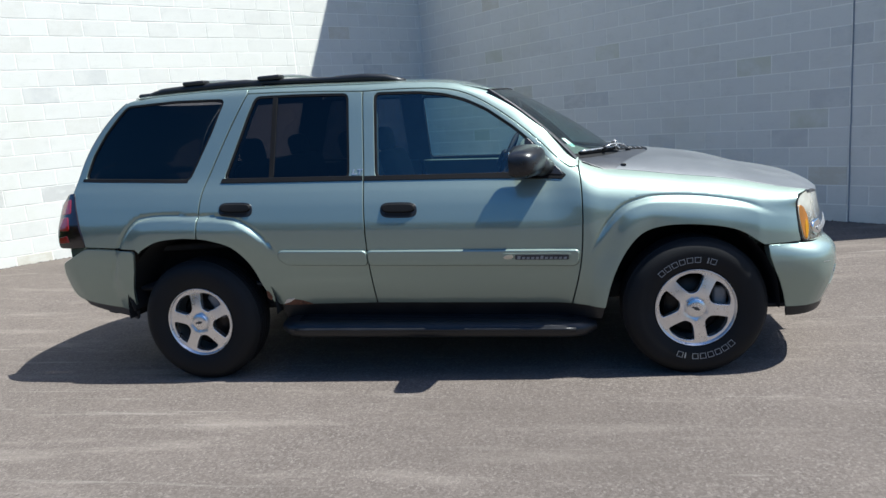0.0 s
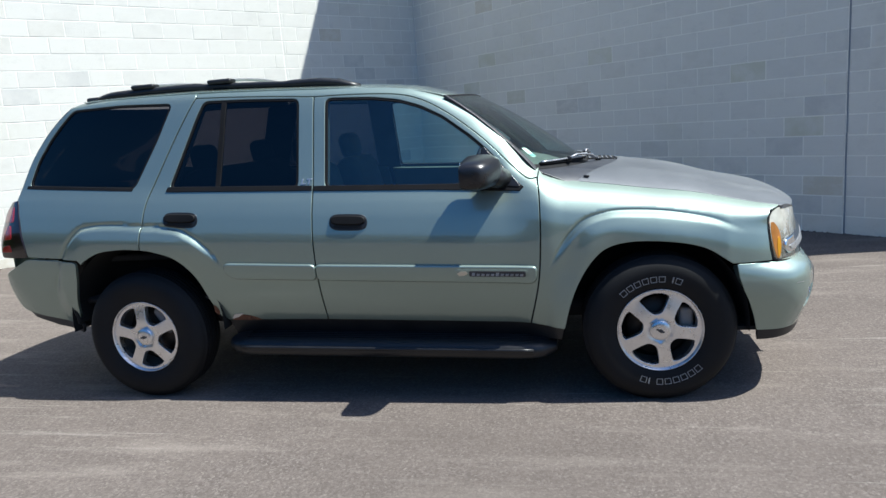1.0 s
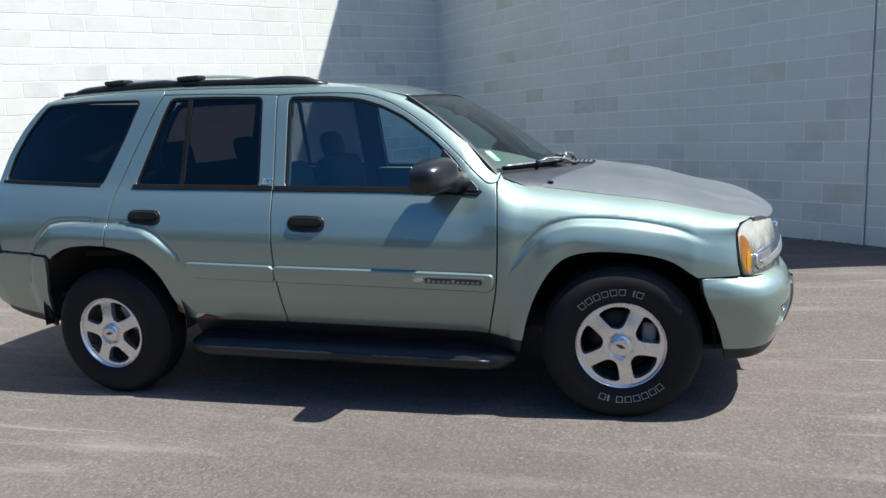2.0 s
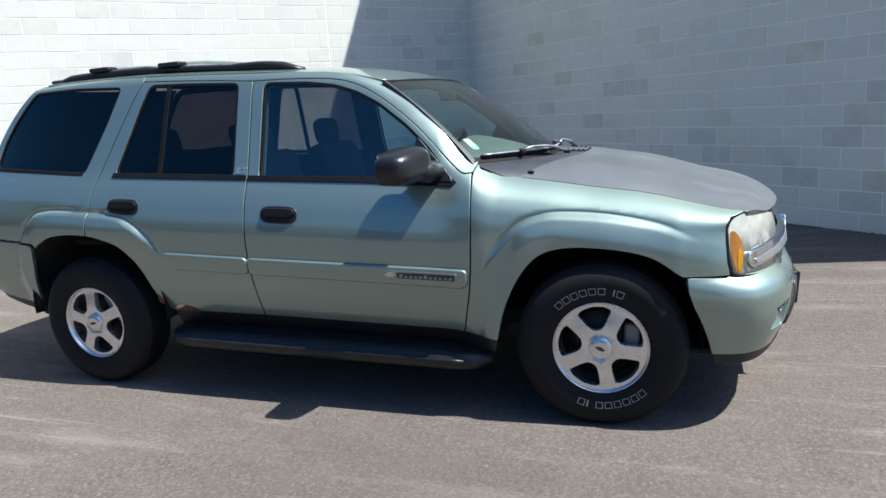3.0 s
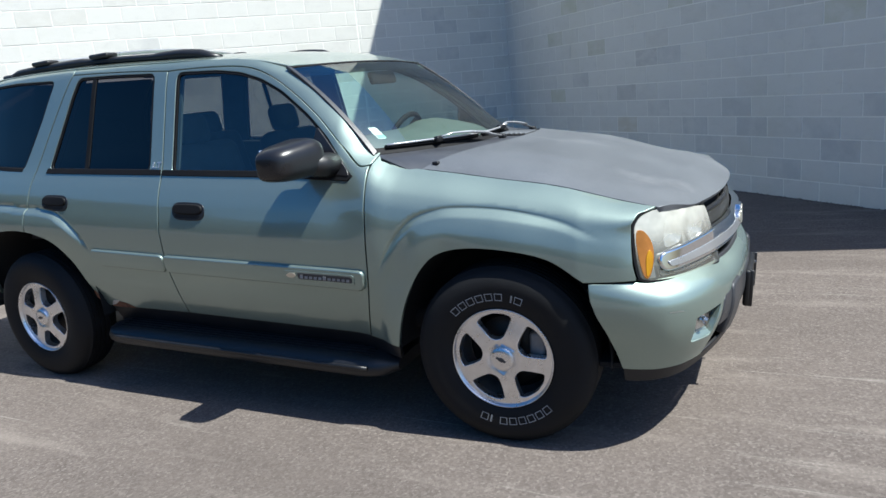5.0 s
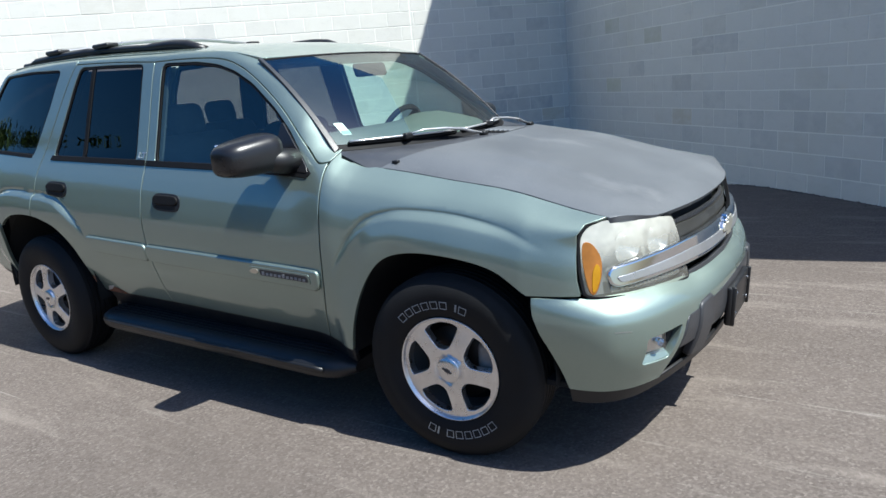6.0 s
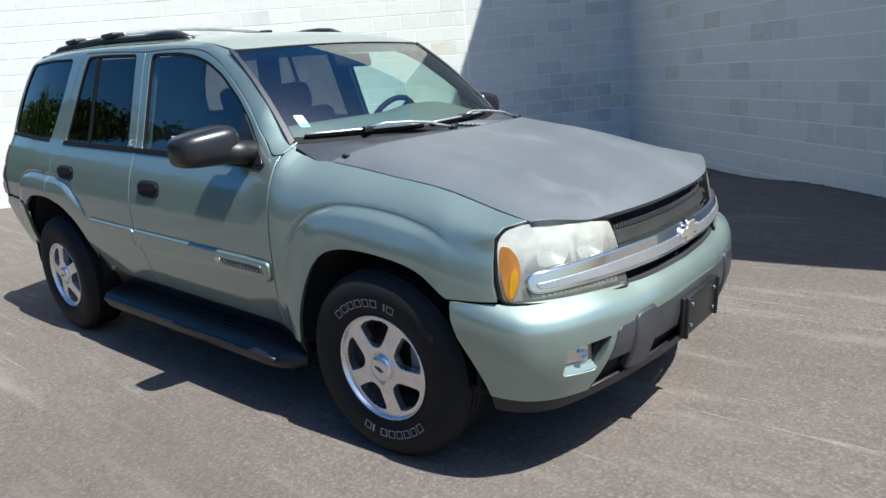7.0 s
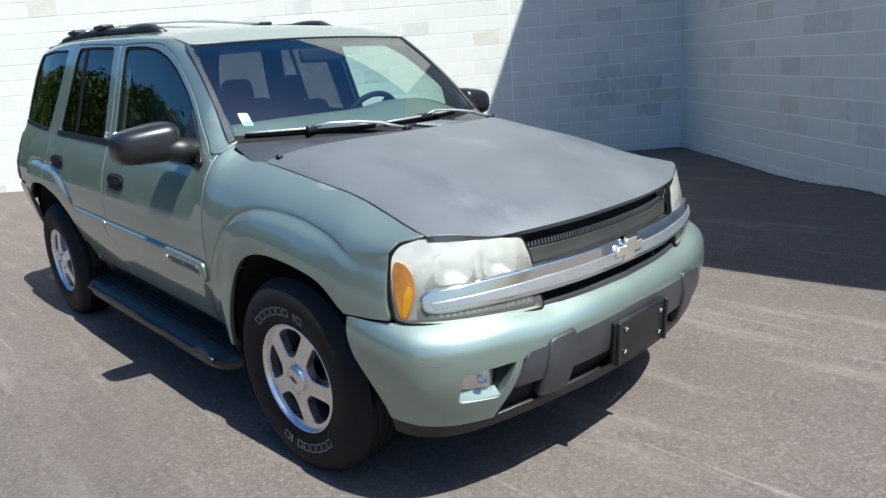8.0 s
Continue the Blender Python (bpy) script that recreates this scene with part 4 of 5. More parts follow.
def hood_front(y):
    t = np.abs(y)
    return pchip([0, 0.15, 0.33, 0.50, 0.62, 0.725, 0.80], [2.222, 2.218, 2.195, 2.152, 2.105, 2.048, 1.98])(t)


def hood_rear(y):
    return 1.30 - 0.26 * (np.abs(y) / 0.735) ** 2.2


def hood_place(x, y):
    t = np.clip(np.abs(y) / hood_half(x), 0, 1.2)
    low = smooth01((2.16 - x) / 0.9)
    crown = (0.052 * (1 - t ** 7) + 0.048 * (1 - t ** 2)) * (0.42 + 0.58 * low)
    crease = 0.011 * (1 - smooth01((np.abs(y) - (0.40 + 0.10 * (1.9 - x))) / 0.09)) * smooth01((x - 1.2) / 0.5)
    near = np.clip((x - (hood_front(y) - 0.16)) / 0.16, 0, 1.3)
    lip = 0.050 * near ** 2.2 * smooth01((0.76 - np.abs(y)) / 0.25)
    return np.stack([x, CY + y, hood_line(np.minimum(x, 2.04 + 0 * x)) - np.maximum(0, x - 2.04) * 0.10 + crown + crease * (1 - np.clip(near, 0, 1)) - lip], 1)


ys = np.linspace(-0.738, 0.738, 31)
yr = np.linspace(-0.708, 0.708, 29)
xs = np.linspace(1.98, 1.09, 18)
hood_loop = ([(float(hood_front(y)), float(y)) for y in ys] + [(float(x), float(hood_half(x)) - 0.003) for x in xs]
             + [(float(hood_rear(y)), float(y)) for y in yr[::-1]] + [(float(x), 0.003 - float(hood_half(x))) for x in xs[::-1]])
hood = surface("hood", inset(hood_loop, 0.001), hood_place, HOOD, car, step=0.03, edge=0.022, bevel=0.003)
tagged(hood, "dull dark-grey hood whose clear coat has worn off")


def cowl_place(x, y):
    t = np.clip(np.abs(y) / 0.735, 0, 1.2)
    xr = hood_rear(y)
    xb = 0.832 + 0.27 * (1 - t ** 2)
    v = np.clip((x - xb) / (xr - xb), -0.5, 1.2)
    zh = hood_place(xr, y)[:, 2] - 0.012
    zb = 1.199 - 0.018 * (1 - t ** 2)
    return np.stack([x, CY + y * WX, zb + (zh - zb) * v], 1)


yc = np.linspace(-0.715, 0.715, 25)
cowl_loop = [(float(hood_rear(y)) + 0.02, float(y)) for y in yc] + [(float(0.80 + 0.27 * (1 - (y / 0.735) ** 2)), float(y)) for y in yc[::-1]]
cowl = surface("cowl_panel", cowl_loop, cowl_place, COWL, car, step=0.04, edge=0.02)
def cowl_at(x, y, up):
    return Matrix.Translation((x, CY + y, float(cowl_place(np.array([x]), np.array([y]))[0][2]) + up)) @ Matrix.Rotation(radians(3), 4, "Y")


part("vent_tray", rounded_box((0.17, 0.18, 0.006), 0.002, 1, cowl_at(1.20, 0.13, 0.004)), DARK, cowl)
for k in range(6):
    part("vent_slat", rounded_box((0.013, 0.17, 0.010), 0.003, 1, cowl_at(1.135 + k * 0.026, 0.13, 0.009) @ Matrix.Rotation(0.3, 4, "Y")), HOOD, cowl)
for sy in (-0.665, 0.665):
    z = float(hood_place(np.array([1.11]), np.array([sy]))[0][2])
    part("washer_jet", rounded_box((0.03, 0.022, 0.012), 0.005, 2, Matrix.Translation((1.11, CY + sy, z + 0.005))), BLACK, hood)


def wiper(y_tip, pivot):
    """Blade along the glass base, held at its middle by a flat arm that comes down from the pivot."""
    def at(y, up, v=0.025):
        return Vector(screen_place(np.array([y]), np.array([v]))[0]) + Vector((0.66, 0, 0.75)) * up

    length = 0.50
    spots = [y_tip + length * k / 12 for k in range(13)]
    root = part("wiper", tube([at(y, 0.010) for y in spots], 0.011, 6, 0.8), TRIM, car)
    part("blade_spine", tube([at(y, 0.022 + 0.006 * math.sin(math.pi * k / 12)) for k, y in enumerate(spots)], 0.0075, 6, 0.7), ARM, root)
    mid = y_tip + 0.47 * length
    x, y = pivot
    foot = Vector((x, CY + y, float(cowl_place(np.array([x]), np.array([y]))[0][2]) + 0.010))
    knee = at(mid + 0.055, 0.052)
    arm = [at(mid - 0.010, 0.034), knee, knee.lerp(foot, 0.35) + Vector((0, 0, 0.012)), knee.lerp(foot, 0.66) + Vector((0, 0, 0.014)), knee.lerp(foot, 0.74) + Vector((0, 0, 0.008)), foot]
    part("wiper_arm", tube(arm, [0.006, 0.009, 0.014, 0.018, 0.015, 0.012], 8, 0.42), ARM, root)
    part("blade_clip", rounded_box((0.026, 0.07, 0.026), 0.006, 2, Matrix.Translation(at(mid, 0.026))), BLACK, root)
    part("pivot_cap", rounded_box((0.036, 0.040, 0.024), 0.010, 3, Matrix.Translation(foot)), BLACK, root)
    return root


wiper(-0.655, (1.185, -0.055))
wiper(-0.110, (1.140, 0.540))

# ---------------------------------------------------------------- roof rack
def rack(side):
    pts, rad = [], []
    for k in range(31):
        x = -1.80 + 1.68 * k / 30
        e = min(1.0, 0.30 + k / 2.5) * min(1.0, 0.25 + (30 - k) / 2.5)
        z = float(roof_place(np.array([x]), np.array([0.53]))[0][2])
        lift = 0.020 + 0.010 * math.sin(math.pi * k / 30) + 0.010 * math.exp(-((k - 26) / 2.5) ** 2)
        pts.append((x, CY + side * (0.53 - 0.012 * (1 - e)), z - 0.012 + lift * e))
        rad.append((0.036 if k < 13 else 0.026 if k < 23 else 0.034) * (0.6 + 0.4 * e))
    rail = part("roof_rail", tube(pts, rad, 12, 0.72), BLACK, car, "black plastic roof rail")
    for k in (1, 5, 9, 12, 26):
        p = Vector(pts[k])
        part("rail_foot", rounded_box((0.24, 0.05, 0.05), 0.018, 3, Matrix.Translation((p.x, p.y, p.z - 0.012))), BLACK, rail)
    return rail


rack(-1), rack(1)
for x in (-1.46, -0.96):
    z = float(roof_place(np.array([x]), np.array([0.0]))[0][2])
    ze = float(roof_place(np.array([x]), np.array([0.53]))[0][2]) + 0.046
    bar = part("roof_crossbar", tube([(x, CY + t * 0.53, ze + 0.030 * (1 - t * t)) for t in np.linspace(-1, 1, 15)], 0.022, 10, 0.5), SATIN, car, "silver roof crossbar")
    for s in (-1, 1):
        part("bar_clamp", rounded_box((0.15, 0.080, 0.026), 0.012, 3, Matrix.Translation((x, CY + s * 0.53, ze - 0.001))), BLACK, bar)

# ---------------------------------------------------------------- front: headlights, grille, bumper
Q = np.arange(8)
LY, LX = pchip(Q, [0, 0.20, 0.42, 0.60, 0.725, 0.800, 0.850, 0.885]), pchip(Q, [2.235, 2.222, 2.170, 2.100, 2.035, 1.965, 1.90, 1.80])
BY, BX = pchip(Q, [0, 0.20, 0.45, 0.64, 0.780, 0.860, 0.890, 0.905]), pchip(Q, [2.304, 2.297, 2.265, 2.215, 2.145, 2.055, 1.945, 1.79])
ARC = np.concatenate([[0], np.cumsum(np.hypot(np.diff(LY(np.linspace(0, 7, 141))), np.diff(LX(np.linspace(0, 7, 141)))))])
Q_OF_U = pchip(ARC, np.linspace(0, 7, 141))
U_OF_Y = pchip(LY(np.linspace(0, 7, 141)), ARC)
U_OF_YB = pchip(BY(np.linspace(0, 7, 141)), ARC)
bulge = pchip([0.20, 0.27, 0.36, 0.44, 0.53, 0.60, 0.640, 0.668, 0.686, 0.704], [0.50, 0.68, 0.84, 0.95, 1.0, 0.97, 0.86, 0.66, 0.42, 0.20])


def front_place(u, z, b, back=0.0):
    q = Q_OF_U(np.abs(u))
    x = LX(q) * (1 - b) + BX(q) * b - back
    y = LY(q) * (1 - b) + BY(q) * b
    y = y * (1 - back * 0.6)
    return np.stack([x, CY + np.sign(u) * y * np.where(u > 0, WX + 0.035 * smooth01(u / 0.5), WX), z], 1)


def bumper_place(u, z):
    dip = 0.026 * (1 - smooth01((np.abs(u) - 0.35) / 0.28)) * smooth01((z - 0.56) / 0.08)
    p = front_place(u, z, bulge(z + dip))
    p[:, 0] -= 0.040 * smooth01((0.52 - z) / 0.24)
    p[:, 1] -= np.sign(u) * 0.080 * smooth01((0.62 - z) / 0.32) * np.clip(np.abs(u) / 1.05, 0, 1.1) ** 3
    return p


def lamp_place(back=0.0):
    return lambda u, z: front_place(u, z, np.clip(0.42 * (0.93 - z) / 0.24, -0.1, 0.5), back)


def uy(y):
    return float(np.sign(y) * U_OF_Y(abs(y)))


def ub(y):
    return float(np.sign(y) * U_OF_YB(abs(y)))


UMAX = float(ARC[-1]) - 0.01
ARCH_B = [(UMAX, 0.695), (UMAX - 0.006, 0.64), (UMAX - 0.022, 0.57), (UMAX - 0.052, 0.47), (UMAX - 0.098, 0.350)]
bump_half = [(0.0, 0.664), (ub(0.35), 0.666), (ub(0.47), 0.675), (ub(0.60), 0.686), (ub(0.80), 0.694)] + ARCH_B + [(ub(0.78), 0.344), (ub(0.640), 0.344), (ub(0.588), 0.455), (ub(0.552), 0.545), (ub(0.528), 0.562), (0.0, 0.580)]
bump_loop = bump_half[1:-1] + [(0.0, 0.580)] + [(-u, z) for u, z in reversed(bump_half[1:-1])] + [(0.0, 0.664)]
FOG = round_loop([(ub(0.572), 0.546), (ub(0.752), 0.541), (ub(0.766), 0.437), (ub(0.632), 0.426)], 0.016)
fog_holes = [FOG, [(-u, z) for u, z in FOG]]
bumper = surface("front_bumper", bump_loop, bumper_place, PAINT, car, holes=fog_holes, step=0.018, edge=0.055, bevel=0.004)
lip = [(UMAX - 0.100, 0.347), (ub(0.78), 0.341), (ub(0.675), 0.340), (ub(0.55), 0.356), (ub(0.3), 0.366), (0, 0.368), (0, 0.335), (ub(0.3), 0.333), (ub(0.55), 0.322), (ub(0.64), 0.312), (ub(0.74), 0.302), (ub(0.80), 0.299), (UMAX - 0.112, 0.299)]
lip_loop = [(u, z) for u, z in lip[:5]] + [(0, 0.368)] + [(-u, z) for u, z in reversed(lip[:5])] + [(-u, z) for u, z in reversed(lip[7:])] + [(u, z) for u, z in lip[8:]]
surface("bumper_lip", lip_loop, bumper_place, BLACK, bumper, step=0.03, edge=0.012, bevel=0.006, label="black lower bumper lip")
# grey centre cladding, its guards, plate bracket and lower openings
def out_by(d):
    """The bumper's skin moved out by d along the plan's normal."""
    def f(u, z):
        k = np.clip(np.abs(u) / 0.9, 0, 1) ** 2
        return bumper_place(u, z) + np.stack([d * (1 - 0.5 * k), np.sign(u) * d * 0.6 * k, 0 * u], 1)
    return f


clad = [(-ub(0.526), 0.558), (0, 0.577), (ub(0.526), 0.558), (ub(0.584), 0.452), (ub(0.46), 0.450), (0, 0.448), (-ub(0.46), 0.450), (-ub(0.584), 0.452)]
clad_ob = surface("bumper_cladding", clad, out_by(0.003), GREY, bumper, step=0.03, edge=0.022, bevel=0.008)
for s in (-1, 1):
    g = round_loop([(s * ub(0.345), 0.582), (s * ub(0.445), 0.574), (s * ub(0.478), 0.380), (s * ub(0.365), 0.372)], 0.016)
    surface("bumper_guard", g, out_by(0.014), GREY, bumper, step=0.025, edge=0.03, bevel=0.012)
surface("lower_intake", [(-ub(0.62), 0.565), (ub(0.62), 0.565), (ub(0.665), 0.345), (-ub(0.665), 0.345)], out_by(-0.035), DARK, bumper, step=0.06, edge=0)
plate = part("plate_bracket", rounded_box((0.030, 0.335, 0.165), 0.012, 3, Matrix.Translation((2.306, CY, 0.472)) @ Matrix.Rotation(radians(4), 4, "Y")), BLACK, car, "empty black number-plate bracket")
for sy in (-0.155, 0.155):
    part("bracket_rib", rounded_box((0.022, 0.018, 0.165), 0.005, 2, Matrix.Translation((2.320, CY + sy, 0.472)) @ Matrix.Rotation(radians(4), 4, "Y")), BLACK, plate)
for sy, sz in ((-0.115, 0.045), (0.115, 0.045), (-0.115, -0.040), (0.115, -0.040)):
    v, f = lathe([(0.0, 0.0), (0.006, 0.0), (0.0085, -0.004), (0.0085, -0.008)], 10)
    part("screw", ([Matrix.Translation((2.3195 + sz * 0.07, CY + sy, 0.472 + sz)) @ Matrix.Rotation(radians(90), 4, "Z") @ Vector(q) for q in v], f), CHROME, plate)


surface("paint_scratch", [(-ub(0.842), 0.589), (-ub(0.822), 0.587), (-ub(0.800), 0.5835), (-ub(0.800), 0.5815), (-ub(0.822), 0.5845), (-ub(0.842), 0.5865)], out_by(0.0012), SATIN, bumper, step=0.01, edge=0)


def fog_lamp(s):
    inner = [(s * abs(u), z) for u, z in FOG]
    pocket = surface("fog_lamp_pocket", inset(inner, -0.035), lambda u, z: bumper_place(u, z) - np.array([0.060, 0, 0]), PAINT, car, step=0.03, edge=0)
    floor = surface("pocket_sill", [(s * ub(0.630), 0.438), (s * ub(0.778), 0.440), (s * ub(0.778), 0.467), (s * ub(0.634), 0.465)],
                    lambda u, z: bumper_place(u, z) - np.array([1, 0, 0]) * (0.004 + 0.9 * (z - 0.438))[:, None], PAINT, pocket, step=0.02, edge=0.004)
    q = bumper_place(np.array([s * ub(0.712)]), np.array([0.500]))[0]
    m = Matrix.Translation(q) @ Matrix.Rotation(radians(s * 34), 4, "Z")
    part("fog_lamp", rounded_box((0.05, 0.115, 0.080), 0.024, 4, m @ Matrix.Translation((-0.052, 0, 0.004))), CHROME, pocket)
    part("bulb", lathe_at([(0.0, 0.0), (0.010, -0.001), (0.014, -0.006), (0.014, -0.02)], 14, m @ Matrix.Translation((-0.030, -s * 0.022, 0.008)) @ Matrix.Rotation(radians(90), 4, "Z")), CHROME, pocket)
    glass = part("fog_lens", rounded_box((0.012, 0.112, 0.077), 0.006, 3, m @ Matrix.Translation((-0.026, 0, 0.004))), FOG_LENS, pocket)
    glass.visible_shadow = False


fog_lamp(-1), fog_lamp(1)


def headlight(s):
    def u(y):
        return s * uy(y)
    # outline from the outer rear edge over the top to the grille, then back along the bottom
    loop = [(u(0.806), 0.906), (u(0.786), 0.934), (u(0.74), 0.948), (u(0.60), 0.930), (u(0.50), 0.914), (u(0.445), 0.905), (u(0.425), 0.840), (u(0.405), 0.700),
            (u(0.400), 0.668), (u(0.55), 0.672), (u(0.70), 0.684), (u(0.79), 0.696), (u(0.812), 0.706), (u(0.816), 0.78), (u(0.812), 0.86)]
    loop = round_loop(loop, 0.018)
    back = surface("headlight", inset(loop, -0.004), lamp_place(0.055), HOUSING, car, step=0.04, edge=0, label="hazy clear headlight with amber side marker")
    rim = surface("lamp_seal", inset(loop, -0.0045), lamp_place(0.002), TRIM, back, holes=[inset(loop, 0.0015)], step=0.03, edge=0.016, bevel=0.0015)
    side_m = surface("side_marker", curve2([(u(0.800), 0.880), (u(0.782), 0.872), (u(0.768), 0.830), (u(0.770), 0.780), (u(0.784), 0.728), (u(0.796), 0.708), (u(0.804), 0.732), (u(0.808), 0.80), (u(0.807), 0.850)], 4, True), lamp_place(-0.0015), AMBER, back, step=0.025, edge=0.02)
    # a brighter amber strip on the marker's lower half
    surface("marker_strip", curve2([(u(0.780), 0.806), (u(0.774), 0.790), (u(0.778), 0.755), (u(0.790), 0.722), (u(0.797), 0.718), (u(0.795), 0.750), (u(0.790), 0.785)], 4, True), lamp_place(-0.0035), AMBER_BRIGHT, side_m, step=0.02, edge=0.003, bevel=0.001, label="bright amber strip on the side marker's lower half")
    surface("lamp_wall", [(u(0.811), 0.895), (u(0.764), 0.895), (u(0.766), 0.702), (u(0.811), 0.702)], lamp_place(0.012), HOUSING, back, step=0.03, edge=0)
    for yc, zc, r in ((0.662, 0.846, 0.058), (0.522, 0.840, 0.052)):
        rows = []
        for k, d in ((0.0, -0.036), (0.25, -0.034), (0.5, -0.027), (0.8, -0.012), (1.0, 0.0)):
            row = []
            for i in range(32):
                a = 2 * math.pi * i / 32
                w = r * k * (abs(math.cos(a)) ** 4 + abs(math.sin(a)) ** 4) ** -0.25
                row.append((w * 1.12 * math.cos(a), d, w * 0.92 * math.sin(a)))
            rows.append(row)
        v, f = grid_mesh(rows, close_u=True)
        q = lamp_place(0.014)(np.array([u(yc)]), np.array([zc]))[0]
        m = Matrix.Translation(q) @ Matrix.Rotation(radians(-90 + (20 if s > 0 else -20)), 4, "Z")
        part("reflector", ([m @ Vector(p) for p in v], f), BOWL, back)
    surface("lamp_divider", round_loop([(u(0.595), 0.915), (u(0.580), 0.912), (u(0.575), 0.775), (u(0.592), 0.775)], 0.004), lamp_place(0.028), HOUSING, back, step=0.03, edge=0.02)
    # the silver bar that runs on from the grille, and the lamp strip beneath it
    surface("turn_lamp", round_loop([(u(0.425), 0.722), (u(0.425), 0.688), (u(0.74), 0.700), (u(0.74), 0.722)], 0.006), lamp_place(0.020), BOWL, back, step=0.02, edge=0.01)
    for k in range(16):
        a = 0.44 + k * 0.018
        surface("lamp_rib", [(u(a), 0.718), (u(a + 0.006), 0.718), (u(a + 0.006), 0.696 + k * 0.0004), (u(a), 0.696 + k * 0.0004)], lamp_place(0.014), CHROME, back, step=0.03, edge=0.008, bevel=0.001)
    lens = surface("headlight_lens", inset(loop, 0.003), lamp_place(0.0), LENS, back, holes=[], step=0.035, edge=0)
    lens.visible_shadow = False


headlight(-1), headlight(1)

# grille
grille = surface("grille", [(-uy(0.47), 0.93), (uy(0.47), 0.93), (uy(0.43), 0.66), (-uy(0.43), 0.66)], lamp_place(0.075), DARK, car, step=0.08, edge=0, label="dark mesh grille with a wide silver bar")
surface("grille_ledge", [(-uy(0.43), 0.852), (uy(0.43), 0.852), (uy(0.41), 0.806), (-uy(0.41), 0.806)], lamp_place(0.028), LEDGE, grille, step=0.03, edge=0.02)
NT = 64
for k in range(NT):
    a = -0.41 + 0.82 * (k + 0.5) / NT
    surface("grille_tooth", [(uy(a - 0.0030), 0.872), (uy(a), 0.875), (uy(a + 0.0030), 0.872), (uy(a + 0.0036), 0.858), (uy(a - 0.0036), 0.858)], lamp_place(0.034), GREY, grille, step=0.05, edge=0.008, bevel=0.001)
for z in (0.905, 0.918):
    surface("mesh_bar", [(-uy(0.44), z), (uy(0.44), z), (uy(0.44), z - 0.004), (-uy(0.44), z - 0.004)], lamp_place(0.05), TRIM, grille, step=0.05, edge=0.006, bevel=0.001)
bar_top = [(-0.756, 0.772), (-0.742, 0.785), (-0.385, 0.803), (0.0, 0.808), (0.385, 0.803), (0.742, 0.785), (0.756, 0.772)]
bar_low = [(0.752, 0.737), (0.735, 0.729), (0.385, 0.727), (0.0, 0.730), (-0.385, 0.727), (-0.735, 0.729), (-0.752, 0.737)]
surface("grille_bar", round_loop([(uy(y), z) for y, z in bar_top + bar_low], 0.012), lamp_place(-0.012), CHROME, grille, step=0.025, edge=0.03, bevel=0.010)
face_top = [(-0.740, 0.757), (-0.39, 0.770), (0.0, 0.774), (0.39, 0.770), (0.740, 0.757)]
face_low = [(0.730, 0.739), (0.39, 0.737), (0.0, 0.739), (-0.39, 0.737), (-0.730, 0.739)]
surface("grille_bar_face", round_loop([(uy(y), z) for y, z in face_top + face_low], 0.008), lamp_place(-0.0165), SATIN, grille, step=0.025, edge=0.004, bevel=0.002)
surface("lower_lip", [(-uy(0.42), 0.678), (uy(0.42), 0.678), (uy(0.42), 0.664), (-uy(0.42), 0.664)], lamp_place(0.012), GREY, grille, step=0.03, edge=0.02, bevel=0.004)


def slanted_cross(w, h, bw, bh, lean):
    """A cross with leaning ends: wings of half width w and half height h, a block of half width bw and half height bh."""
    return [(-w - lean, -h), (-bw - lean * 0.5, -h), (-bw - lean, -bh), (bw - lean, -bh), (bw - lean * 0.5, -h), (w - lean, -h),
            (w + lean, h), (bw + lean * 0.5, h), (bw + lean, bh), (-bw + lean, bh), (-bw + lean * 0.5, h), (-w + lean, h)]


bq = lamp_place(-0.020)(np.array([0.0]), np.array([0.7735]))[0]
badge = surface("grille_badge", slanted_cross(0.086, 0.022, 0.040, 0.042, 0.010), lambda y, z: np.stack([bq[0] + 0 * y - y * y * 0.8, bq[1] + y, bq[2] + z], 1), CHROME, grille, step=0.02, edge=0.022, bevel=0.004)
surface("badge_face", slanted_cross(0.077, 0.014, 0.032, 0.034, 0.008), lambda y, z: np.stack([bq[0] + 0.004 - y * y * 0.8, bq[1] + y, bq[2] + z], 1), BADGE, badge, step=0.02, edge=0.004, bevel=0.002, label="plain pale gold badge face")
# tray that closes the space under the hood's front edge
surface("slam_panel", [(-uy(0.74), 0.955), (uy(0.74), 0.955), (uy(0.47), 0.895), (-uy(0.47), 0.895)], lamp_place(0.07), DARK, car, step=0.06, edge=0)

# ---------------------------------------------------------------- rear end
def rear_rows():
    rows = []
    for x, z in REAR_EDGE + [(-2.27, 1.05), (-2.28, 0.9), (-2.29, 0.80), (-2.30, 0.7)]:
        h = float(half(x, z)) - 0.003
        rows.append([(x - 0.16 * (1 - abs(t) ** 2.6), CY + t * h, z) for t in np.linspace(-1, 1, 25)])
    return rows


rr = rear_rows()
tail = part("tailgate", grid_mesh(rr), PAINT, car)
part("window_pane", grid_mesh([[(x - 0.006, y, z + 0.004) for x, y, z in r[3:-3]] for r in rr[3:16]]), PRIVACY, tail)
rb_side = [(-1.80, 0.836), (-2.165, 0.860), (-2.30, 0.800), (-2.39, 0.765), (-2.415, 0.69), (-2.408, 0.58), (-2.37, 0.520), (-2.20, 0.478), (-2.02, 0.445), (-1.925, 0.425), (-1.89, 0.57), (-1.83, 0.72)]
rbumps = side_surface("rear_bumper", round_loop(inset(rb_side, 0.004), 0.03), PAINT, (car, car), off=0.006, step=0.03, edge=0.02)
